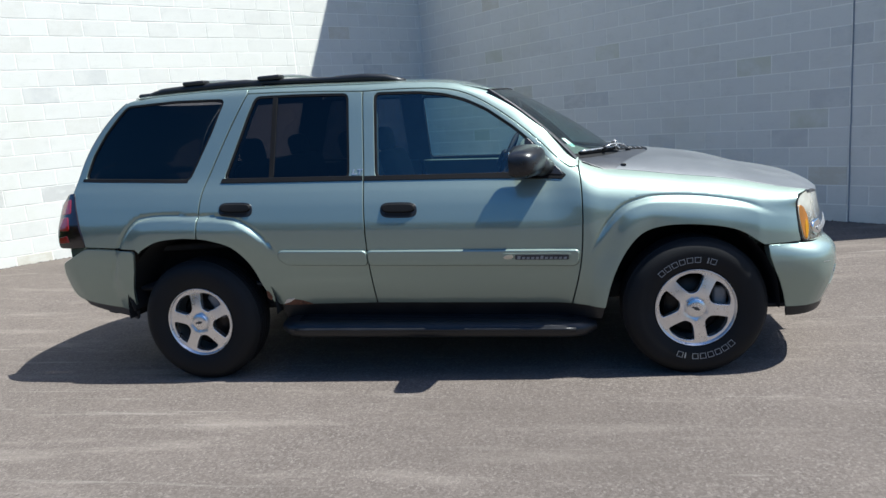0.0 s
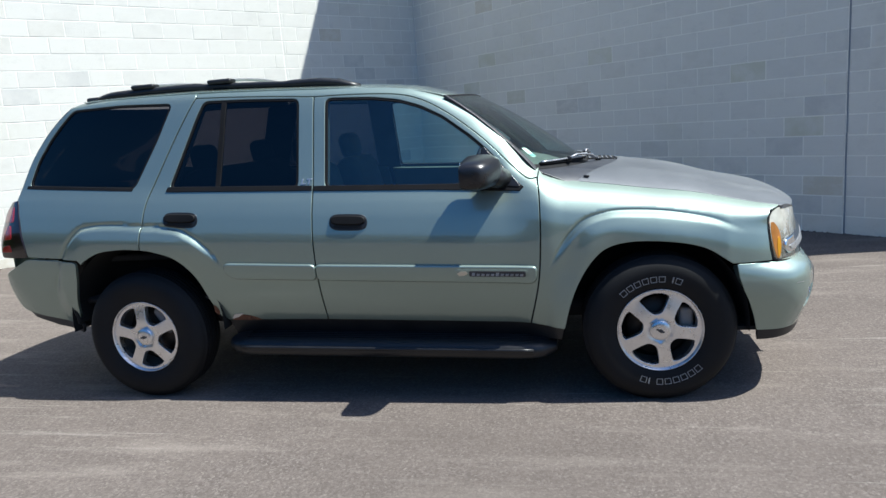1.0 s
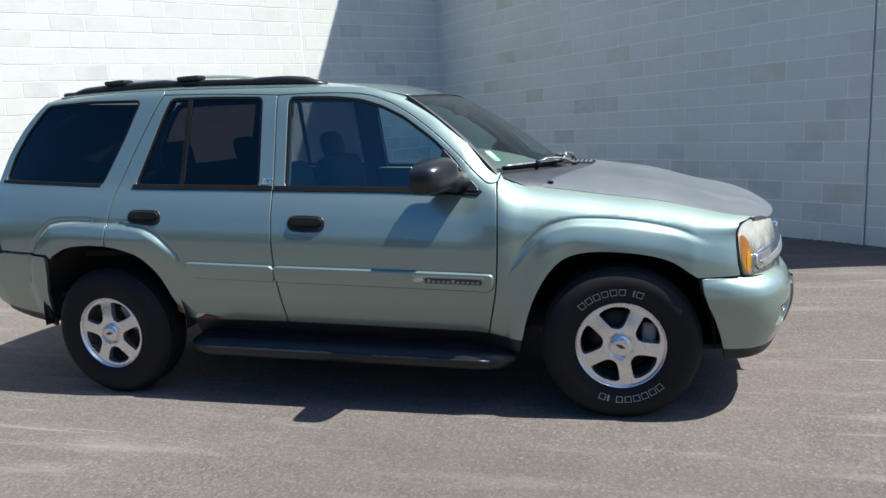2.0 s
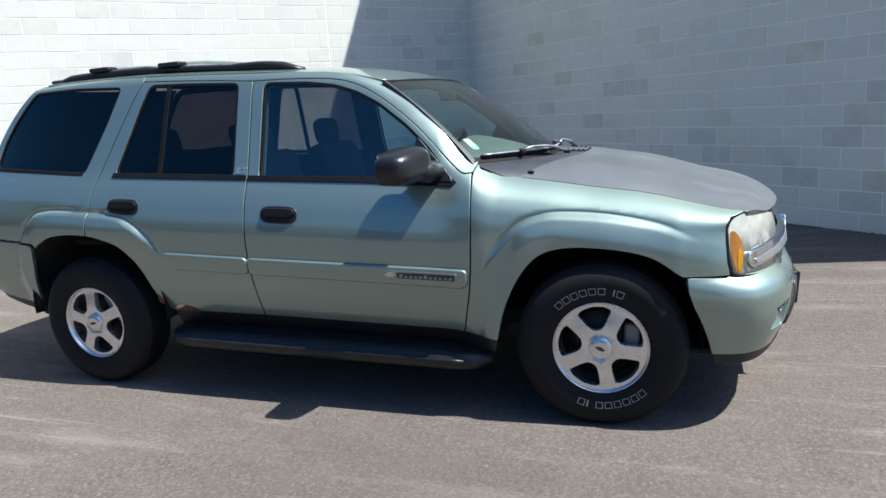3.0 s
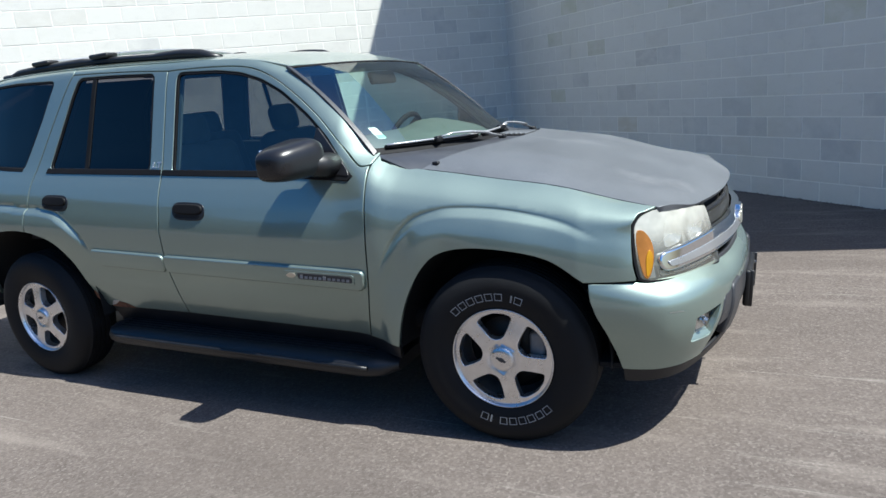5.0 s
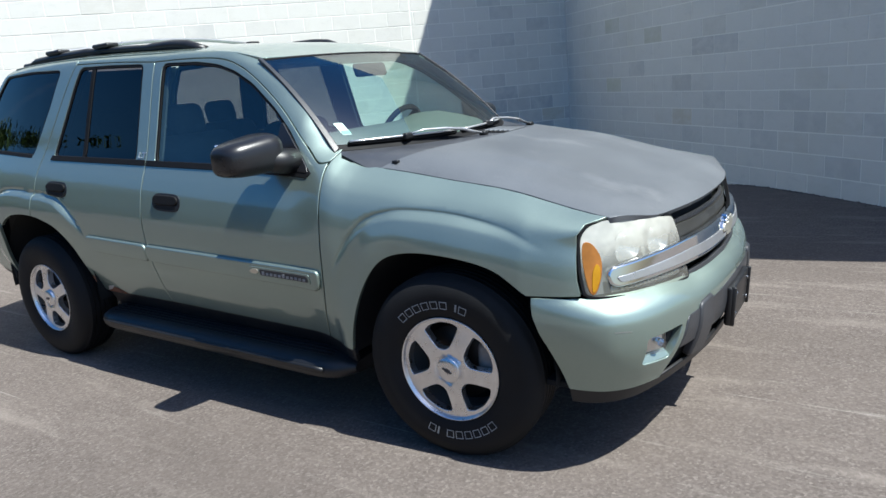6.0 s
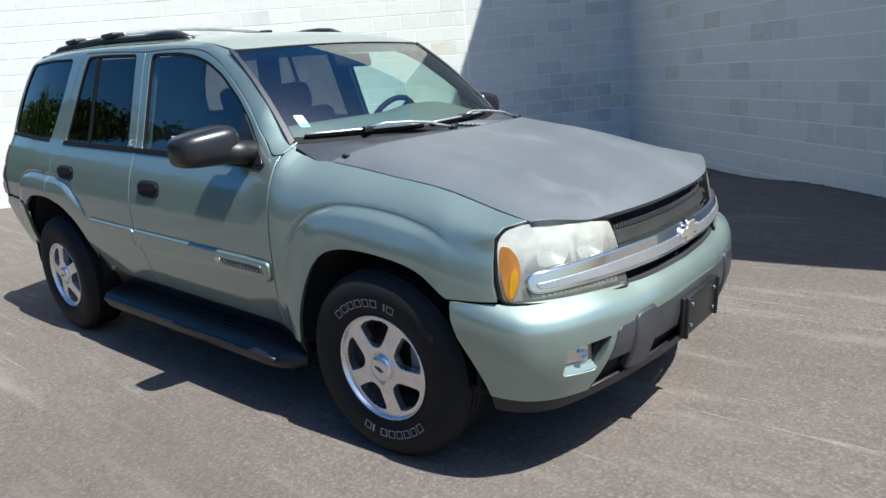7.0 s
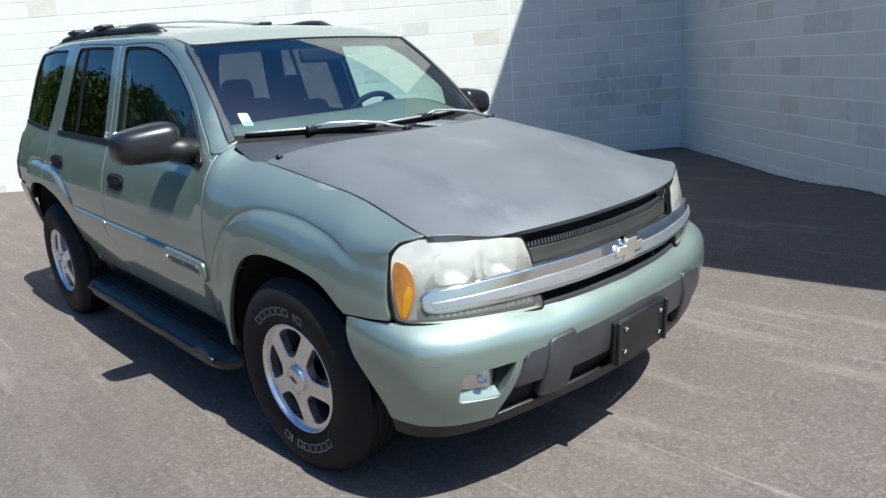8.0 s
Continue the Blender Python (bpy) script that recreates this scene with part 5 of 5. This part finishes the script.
part("bumper_beam", rounded_box((0.20, 1.02, 0.24), 0.06, 4, Matrix.Translation((-2.40, CY, 0.67))), PAINT, rbumps[0])
side_surface("bumper_valance", [(-1.93, 0.423), (-2.02, 0.443), (-2.20, 0.476), (-2.33, 0.508), (-2.30, 0.47), (-2.15, 0.42), (-2.03, 0.39), (-1.96, 0.37)], GREY, rbumps, off=-0.004, step=0.03, edge=0.02)
tails = side_surface("tail_lamp", round_loop([(-2.252, 1.200), (-2.300, 1.195), (-2.375, 1.12), (-2.385, 0.95), (-2.37, 0.872), (-2.168, 0.872), (-2.178, 0.94), (-2.218, 1.08)], 0.012), LAMP_BLACK, (car, car), off=0.006, step=0.02, edge=0.05, bevel=0.006, label="tail lamp with red lenses in a smoked black housing")
for z0, z1, k in ((1.075, 1.165, 0.0), (0.975, 1.060, -0.022), (0.900, 0.945, -0.03)):
    side_surface("lens", round_loop([(-2.272 + k * 0.6, z1), (-2.335 + k, z1 - 0.012), (-2.362 + k * 0.5, z0), (-2.262 + k * 0.4, z0 + 0.006)], 0.012), RED, tails, off=0.0085, step=0.02, edge=0.004, bevel=0.002)
part("tow_hook", tube([(-2.02, -0.66, 0.45), (-2.10, -0.68, 0.40), (-2.19, -0.69, 0.392), (-2.24, -0.69, 0.400)], [0.03, 0.028, 0.022, 0.018], 8, 0.7), BLACK, rbumps[0])

# ---------------------------------------------------------------- underside, sills, running boards
for sy in (-0.66, 0.66):
    part("rear_arch_liner", rounded_box((0.02, 0.40, 0.52), 0.008, 2, Matrix.Translation((-1.955, CY + sy, 0.70)) @ Matrix.Rotation(radians(-8), 4, "Y")), DARK, car)
part("floor_pan", rounded_box((3.6, 1.40, 0.10), 0.03, 2, Matrix.Translation((-0.35, CY, 0.44))), DARK, car)
part("chassis_rail", rounded_box((3.9, 0.62, 0.12), 0.02, 2, Matrix.Translation((-0.2, CY, 0.34))), DARK, car)
part("engine_block", rounded_box((0.75, 0.9, 0.5), 0.05, 2, Matrix.Translation((1.45, CY, 0.68))), DARK, car)
part("tank_skid", rounded_box((0.9, 1.0, 0.16), 0.05, 2, Matrix.Translation((-2.0, CY, 0.50))), DARK, car)
us = np.linspace(-UMAX + 0.06, UMAX - 0.06, 41)
tray = [(x - 0.02, CY + (y - CY) * 0.985, 0.345) for x, y, z in bumper_place(us, 0 * us + 0.345)]
tray = [(1.62, tray[0][1], 0.345)] + tray + [(1.62, tray[-1][1], 0.345)]
part("splash_shield", (tray + [(x, y, 0.365) for x, y, z in tray], [tuple(range(43)), tuple(range(85, 42, -1))] + [(k, (k + 1) % 43, 43 + (k + 1) % 43, 43 + k) for k in range(43)]), DARK, car, "", False)
part("rear_bulkhead", rounded_box((0.30, 1.42, 0.28), 0.03, 2, Matrix.Translation((-2.08, CY, 0.70))), DARK, car)
part("rear_axle", tube([(-1.435, CY - 0.72, 0.375), (-1.435, CY, 0.36), (-1.435, CY + 0.72, 0.375)], [0.05, 0.10, 0.05], 10), STEEL, car)
part("front_axle", tube([(1.435, CY - 0.66, 0.36), (1.435, CY, 0.36), (1.435, CY + 0.66, 0.36)], [0.04, 0.06, 0.04], 10), STEEL, car)


def wheel_well(cx, cz, r, side):
    rows = []
    for y, k in ((0.868, 1.08), (0.80, 1.07), (0.60, 1.05), (0.50, 1.0), (0.49, 0.05)):
        rows.append([(cx + math.cos(a) * r * k, CY + side * y, cz + math.sin(a) * r * k) for a in np.linspace(radians(-5), radians(185), 32)])
    part("wheel_well", grid_mesh(rows), DARK, car)


for s in (-1, 1):
    wheel_well(1.40, 0.39, 0.435, s)
    wheel_well(-1.455, 0.44, 0.46, s)
side_surface("sill", [(-0.955, 0.440), (-0.33, 0.434), (0.79, 0.402), (0.965, 0.385), (0.95, 0.32), (-0.93, 0.345)], BLACK, (car, car), off=-0.016, step=0.04, edge=0.02)


def board_rows(side):
    sect = [(0.66, 0.350), (0.76, 0.350), (0.90, 0.338), (0.940, 0.322), (0.952, 0.295), (0.945, 0.262), (0.915, 0.246), (0.80, 0.240), (0.66, 0.250)]
    rows = []
    for k in range(29):
        x = -0.935 + 1.86 * k / 28
        e = min(1.0, k / 3.0, (28 - k) / 3.0)
        e = math.sqrt(max(0.0, 1 - (1 - e) ** 2))
        row = []
        for y, z in sect:
            yy = 0.66 + (y - 0.66) * (0.70 + 0.30 * e)
            zz = 0.298 + (z - 0.298) * (0.55 + 0.45 * e) - 0.022 * x
            row.append((x, CY + side * yy, zz))
        rows.append(row)
    return rows


for s in (-1, 1):
    v, f = grid_mesh(board_rows(s), close_u=True)
    f.append(tuple(range(9)))
    f.append(tuple(range(len(v) - 1, len(v) - 10, -1)))
    board = sharp(part("running_board", (v, f), BLACK, car, "black plastic running board"), 50)
    part("board_edge", tube([(x, CY + s * (0.946 - 0.10 * max(0.0, abs(x + 0.005) - 0.80) ** 2 * 12), 0.300 - 0.022 * x) for x in np.linspace(-0.82, 0.81, 25)], 0.009, 8, 1.3), BLACK, board)
    for y in (0.80, 0.825, 0.85, 0.875):
        part("tread_rib", tube([(x, CY + s * y, 0.3495 - (y - 0.76) * 0.085 - 0.022 * x) for x in np.linspace(-0.82, 0.80, 9)], 0.004, 6), TRIM, board)

# ---------------------------------------------------------------- door mirrors
def mirror(side, door):
    rows = []
    n, m = 28, 18
    for j in range(m + 1):
        a = -math.pi / 2 + math.pi * j / m
        row = []
        for i in range(n):
            b = 2 * math.pi * i / n
            ca, sa, cb, sb = math.cos(a), math.sin(a), math.cos(b), math.sin(b)
            sp = lambda v, p: math.copysign(abs(v) ** p, v)
            yy = sp(sa, 0.55) * 0.128
            xx = sp(ca, 0.42) * sp(cb, 0.75) * 0.108
            zz = sp(ca, 0.42) * sp(sb, 0.62) * 0.080
            if xx < -0.055:
                xx = -0.055 - (xx + 0.055) * -0.15
            wide = 1.0 - 0.16 * (yy / 0.15)
            row.append(Vector((0.575 + xx * 0.95 * wide + 0.022 * (yy / 0.15) * -1.0, CY + side * (0.980 + yy), 1.214 + zz * wide - 0.010 * (yy / 0.15))))
        rows.append(row)
    v, f = grid_mesh(rows, close_u=True)
    house = part("wing_mirror", (v, f), SHELL, car, "black plastic wing mirror")
    part("mirror_glass", rounded_box((0.004, 0.195, 0.122), 0.0018, 2, Matrix.Translation((0.514, CY + side * 0.980, 1.214))), CHROME, house)
    part("mirror_arm", tube([(0.672, CY + side * 0.80, 1.170), (0.655, CY + side * 0.87, 1.180), (0.605, CY + side * 0.93, 1.200)], [0.066, 0.062, 0.066], 16, 0.85), BLACK, house)
    loop = round_loop([(0.560, 1.150), (0.775, 1.128), (0.760, 1.150), (0.592, 1.330), (0.585, 1.328)], 0.004)
    surface("mirror_sail", loop, side_place(side, 0.010), SHELL, house, flip=side > 0, step=0.03, edge=0.02, bevel=0.005)


mirror(-1, fdoors[0]), mirror(1, fdoors[1])

# ---------------------------------------------------------------- wheels
R_TYRE = 0.377


def spoke_face(r_in=0.2035):
    """The wheel face in its plane: a disc with five windows."""
    disc = [(math.cos(a) * r_in, math.sin(a) * r_in) for a in np.linspace(0, 2 * math.pi, 90, endpoint=False)]
    holes = []
    for k in range(5):
        c = radians(90 + 36 + 72 * k)
        pts = []
        for da, r in ((-26.0, 0.190), (-15, 0.199), (0, 0.202), (15, 0.199), (26.0, 0.190), (23, 0.130), (17, 0.096), (7, 0.085), (-7, 0.085), (-17, 0.096), (-23, 0.130)):
            a = c + radians(da)
            pts.append((math.cos(a) * r * 0.955, math.sin(a) * r * 0.955))
        holes.append(round_loop(pts, 0.012, 2))
    return disc, holes


def tyre_profile():
    p = [(0.2045, -0.100), (0.222, -0.113), (0.262, -0.121), (0.300, -0.1245), (0.330, -0.120), (0.352, -0.108), (0.367, -0.092), (0.3745, -0.074)]
    tread = []
    y = -0.074
    for w, groove in ((0.030, 0.008), (0.030, 0.009), (0.030, 0.009), (0.030, 0.008), (0.030, 0)):
        tread += [(0.377, y + 0.001), (0.3775, y + w - 0.0085)]
        if groove:
            tread += [(0.369, y + w - 0.0075), (0.369, y + w - 0.001)]
        y += w
    q = [(r, -a) for r, a in reversed(p)]
    return p + tread + q


def wheel(x, side, steer=0.0, spin=0.0, lettered=False):
    w = new("wheel")
    w.parent = car
    inner = Matrix.Identity(4)
    tv, tf = lathe(tyre_profile(), 72)
    tyre = part("tyre", (tv, tf), TYRE, w)
    sharp(tyre, 50)
    # raised lettering on the sidewall, as plain bars
    for start in (radians(94), radians(-86)) if lettered else ():
        for k in range(8):
            v, f = [], []
            a0 = start + k * 0.152
            wd = 0.026 if k == 1 else 0.118
            for r0, r1, a1, a2 in ((0.250, 0.2535, a0, a0 + wd), (0.2775, 0.281, a0, a0 + wd), (0.250, 0.281, a0, a0 + 0.012), (0.250, 0.281, a0 + wd - 0.012, a0 + wd)):
                n0 = len(v)
                for r, an in ((r0, a1), (r1, a1), (r1, a2), (r0, a2)):
                    v.append((r * math.cos(an), -(0.1273 if r > 0.265 else 0.1244), r * math.sin(an)))
                f.append((n0, n0 + 1, n0 + 2, n0 + 3))
            part("sidewall_bar", (v, f), LETTER, w, "", False)
    bar_v, bar_f = lathe([(0.1432, 0.09), (0.1815, 0.085), (0.1967, 0.04), (0.1967, -0.060), (0.2025, -0.094)], 72)
    part("barrel", (bar_v, bar_f), CALIPER, w)
    rim_v, rim_f = lathe([(0.2025, -0.093), (0.2044, -0.098), (0.2087, -0.101), (0.2109, -0.106), (0.2115, -0.111), (0.2101, -0.1130), (0.2077, -0.112), (0.2053, -0.106), (0.2010, -0.098)], 72)
    rim = part("rim", (rim_v, rim_f), ALLOY, w, "five-spoke alloy wheel rim")
    disc, holes = spoke_face()

    def dish(u, v):
        r = np.hypot(u, v)
        y = -0.098 - 0.013 * smooth01((0.20 - r) / 0.12) + 0.006 * smooth01((0.066 - r) / 0.010)
        return np.stack([u, y, v], 1)
    face = surface("spokes", disc, dish, ALLOY, w, holes=holes, step=0.016, edge=0.035, bevel=0.004)
    cap_v, cap_f = lathe([(0.0, -0.1225), (0.030, -0.1215), (0.046, -0.1185), (0.0500, -0.114), (0.0505, -0.100)], 40)
    cap = part("centre_cap", (cap_v, cap_f), ALLOY, w, "plain silver wheel cap")
    badge = round_loop([(-0.020, 0.004), (-0.008, 0.004), (-0.008, 0.008), (0.010, 0.008), (0.010, 0.004), (0.021, 0.004), (0.017, -0.005), (0.008, -0.005), (0.008, -0.008), (-0.010, -0.008), (-0.010, -0.005), (-0.024, -0.005)], 0.001, 1)
    surface("cap_badge", badge, lambda u, v: np.stack([u, -0.1235 + 0 * u, v], 1), GREY, w, step=0.02, edge=0.002, bevel=0.0005)
    part("brake_disc", lathe([(0.05, -0.02), (0.15, -0.02), (0.152, -0.012), (0.152, 0.012), (0.05, 0.012)], 40), STEEL, w)
    part("brake_caliper", rounded_box((0.075, 0.075, 0.17), 0.02, 3, Matrix.Rotation(radians(-25), 4, "Y") @ Matrix.Translation((0.135, -0.022, 0.02))), CALIPER, w)
    part("wheel_back", lathe([(0.0, 0.05), (0.19, 0.05)], 32), DARK, w)
    turn = Matrix.Rotation(math.pi, 4, "Z") if side > 0 else Matrix()
    m = Matrix.Translation((x, CY + side * 0.800, R_TYRE - 0.003)) @ Matrix.Rotation(radians(steer), 4, "Z") @ turn @ Matrix.Rotation(radians(spin), 4, "Y")
    w.matrix_basis = m
    return w


wheel(-1.450, -1, 0, -6)
wheel(1.435, -1, 3.5, 27, True)
wheel(-1.450, 1, 0, 30)
wheel(1.435, 1, 3.5, 50)

# ---------------------------------------------------------------- cabin
def cushion(size, m, r=0.05):
    return rounded_box(size, r, 4, m)


def seat(x, y, width, label_name, h=0.54):
    s = new(label_name)
    s.parent = car
    part("seat_base", cushion((0.50, width, 0.18), Matrix.Translation((x, y, 0.74)), 0.06), CLOTH, s)
    part("seat_back", cushion((0.17, width, h), Matrix.Translation((x - 0.32, y, 1.02)) @ Matrix.Rotation(radians(-14), 4, "Y"), 0.07), CLOTH, s)
    return s


def headrest(s, x, y):
    part("headrest", cushion((0.11, 0.23, 0.18), Matrix.Translation((x - 0.405, y, 1.360)) @ Matrix.Rotation(radians(-10), 4, "Y"), 0.054), CLOTH, s)
    for d in (-0.05, 0.05):
        part("headrest_post", tube([(x - 0.395, y + d, 1.22), (x - 0.405, y + d, 1.33)], 0.006, 6), CHROME, s)


for y in (CY - 0.41, CY + 0.41):
    headrest(seat(-0.125, y, 0.52, "front_seat"), -0.125, y)
bench = seat(-0.80, CY, 1.28, "rear_seat", 0.58)
for y in (CY - 0.40, CY + 0.40):
    headrest(bench, -0.80, y)
dash_rows = []
for t in np.linspace(-1, 1, 21):
    y = CY + t * 0.70
    f = 1 - t * t
    b = 0.030 * math.exp(-((t - 0.72) / 0.34) ** 4)
    dash_rows.append([(0.80 + 0.24 * f, y, 1.165), (0.72 + 0.16 * f, y, 1.208 + 0.010 * f), (0.60 + 0.08 * f, y, 1.232 + 0.012 * f + 0.4 * b), (0.49, y, 1.240 + 0.010 * f + b), (0.465, y, 1.222 + b), (0.48, y, 1.10), (0.52, y, 0.90), (0.60, y, 0.72)])
dash = part("dashboard", grid_mesh(dash_rows), DASH, car)
wheel_m = Matrix.Translation((0.37, CY + 0.37, 1.145)) @ Matrix.Rotation(radians(-64), 4, "Y")
ring = [wheel_m @ Vector((0.19 * math.cos(a), 0.19 * math.sin(a), 0)) for a in np.linspace(0, 2 * math.pi, 41)]
steer = part("steering_wheel", tube(ring, 0.016, 10, 1.0, (0.9, 0, 0.43), False), TRIM, car)
for a in (0.5, 2.64, 4.71):
    part("steering_spoke", tube([wheel_m @ Vector((0.03 * math.cos(a), 0.03 * math.sin(a), 0.02)), wheel_m @ Vector((0.18 * math.cos(a), 0.18 * math.sin(a), 0))], 0.014, 8), TRIM, steer)
part("steering_hub", rounded_box((0.13, 0.15, 0.05), 0.03, 3, wheel_m @ Matrix.Translation((0, 0, 0.03))), TRIM, steer)
part("rear_view_mirror", rounded_box((0.03, 0.25, 0.07), 0.02, 3, Matrix.Translation((0.50, CY, 1.535)) @ Matrix.Rotation(radians(-15), 4, "Y")), TRIM, car)
for s in (-1, 1):
    part("sun_visor", rounded_box((0.15, 0.42, 0.018), 0.008, 2, Matrix.Translation((0.33, CY + s * 0.33, 1.605)) @ Matrix.Rotation(radians(8), 4, "Y")), LINING, car)
part("cabin_floor", rounded_box((2.9, 1.5, 0.03), 0.01, 1, Matrix.Translation((-0.65, CY, 0.56))), CARPET, car)
part("firewall", rounded_box((0.03, 1.40, 0.62), 0.01, 1, Matrix.Translation((0.86, CY, 0.82))), DARK, car)
part("cargo_floor", rounded_box((0.95, 1.3, 0.04), 0.01, 1, Matrix.Translation((-1.72, CY, 0.80))), CARPET, car)
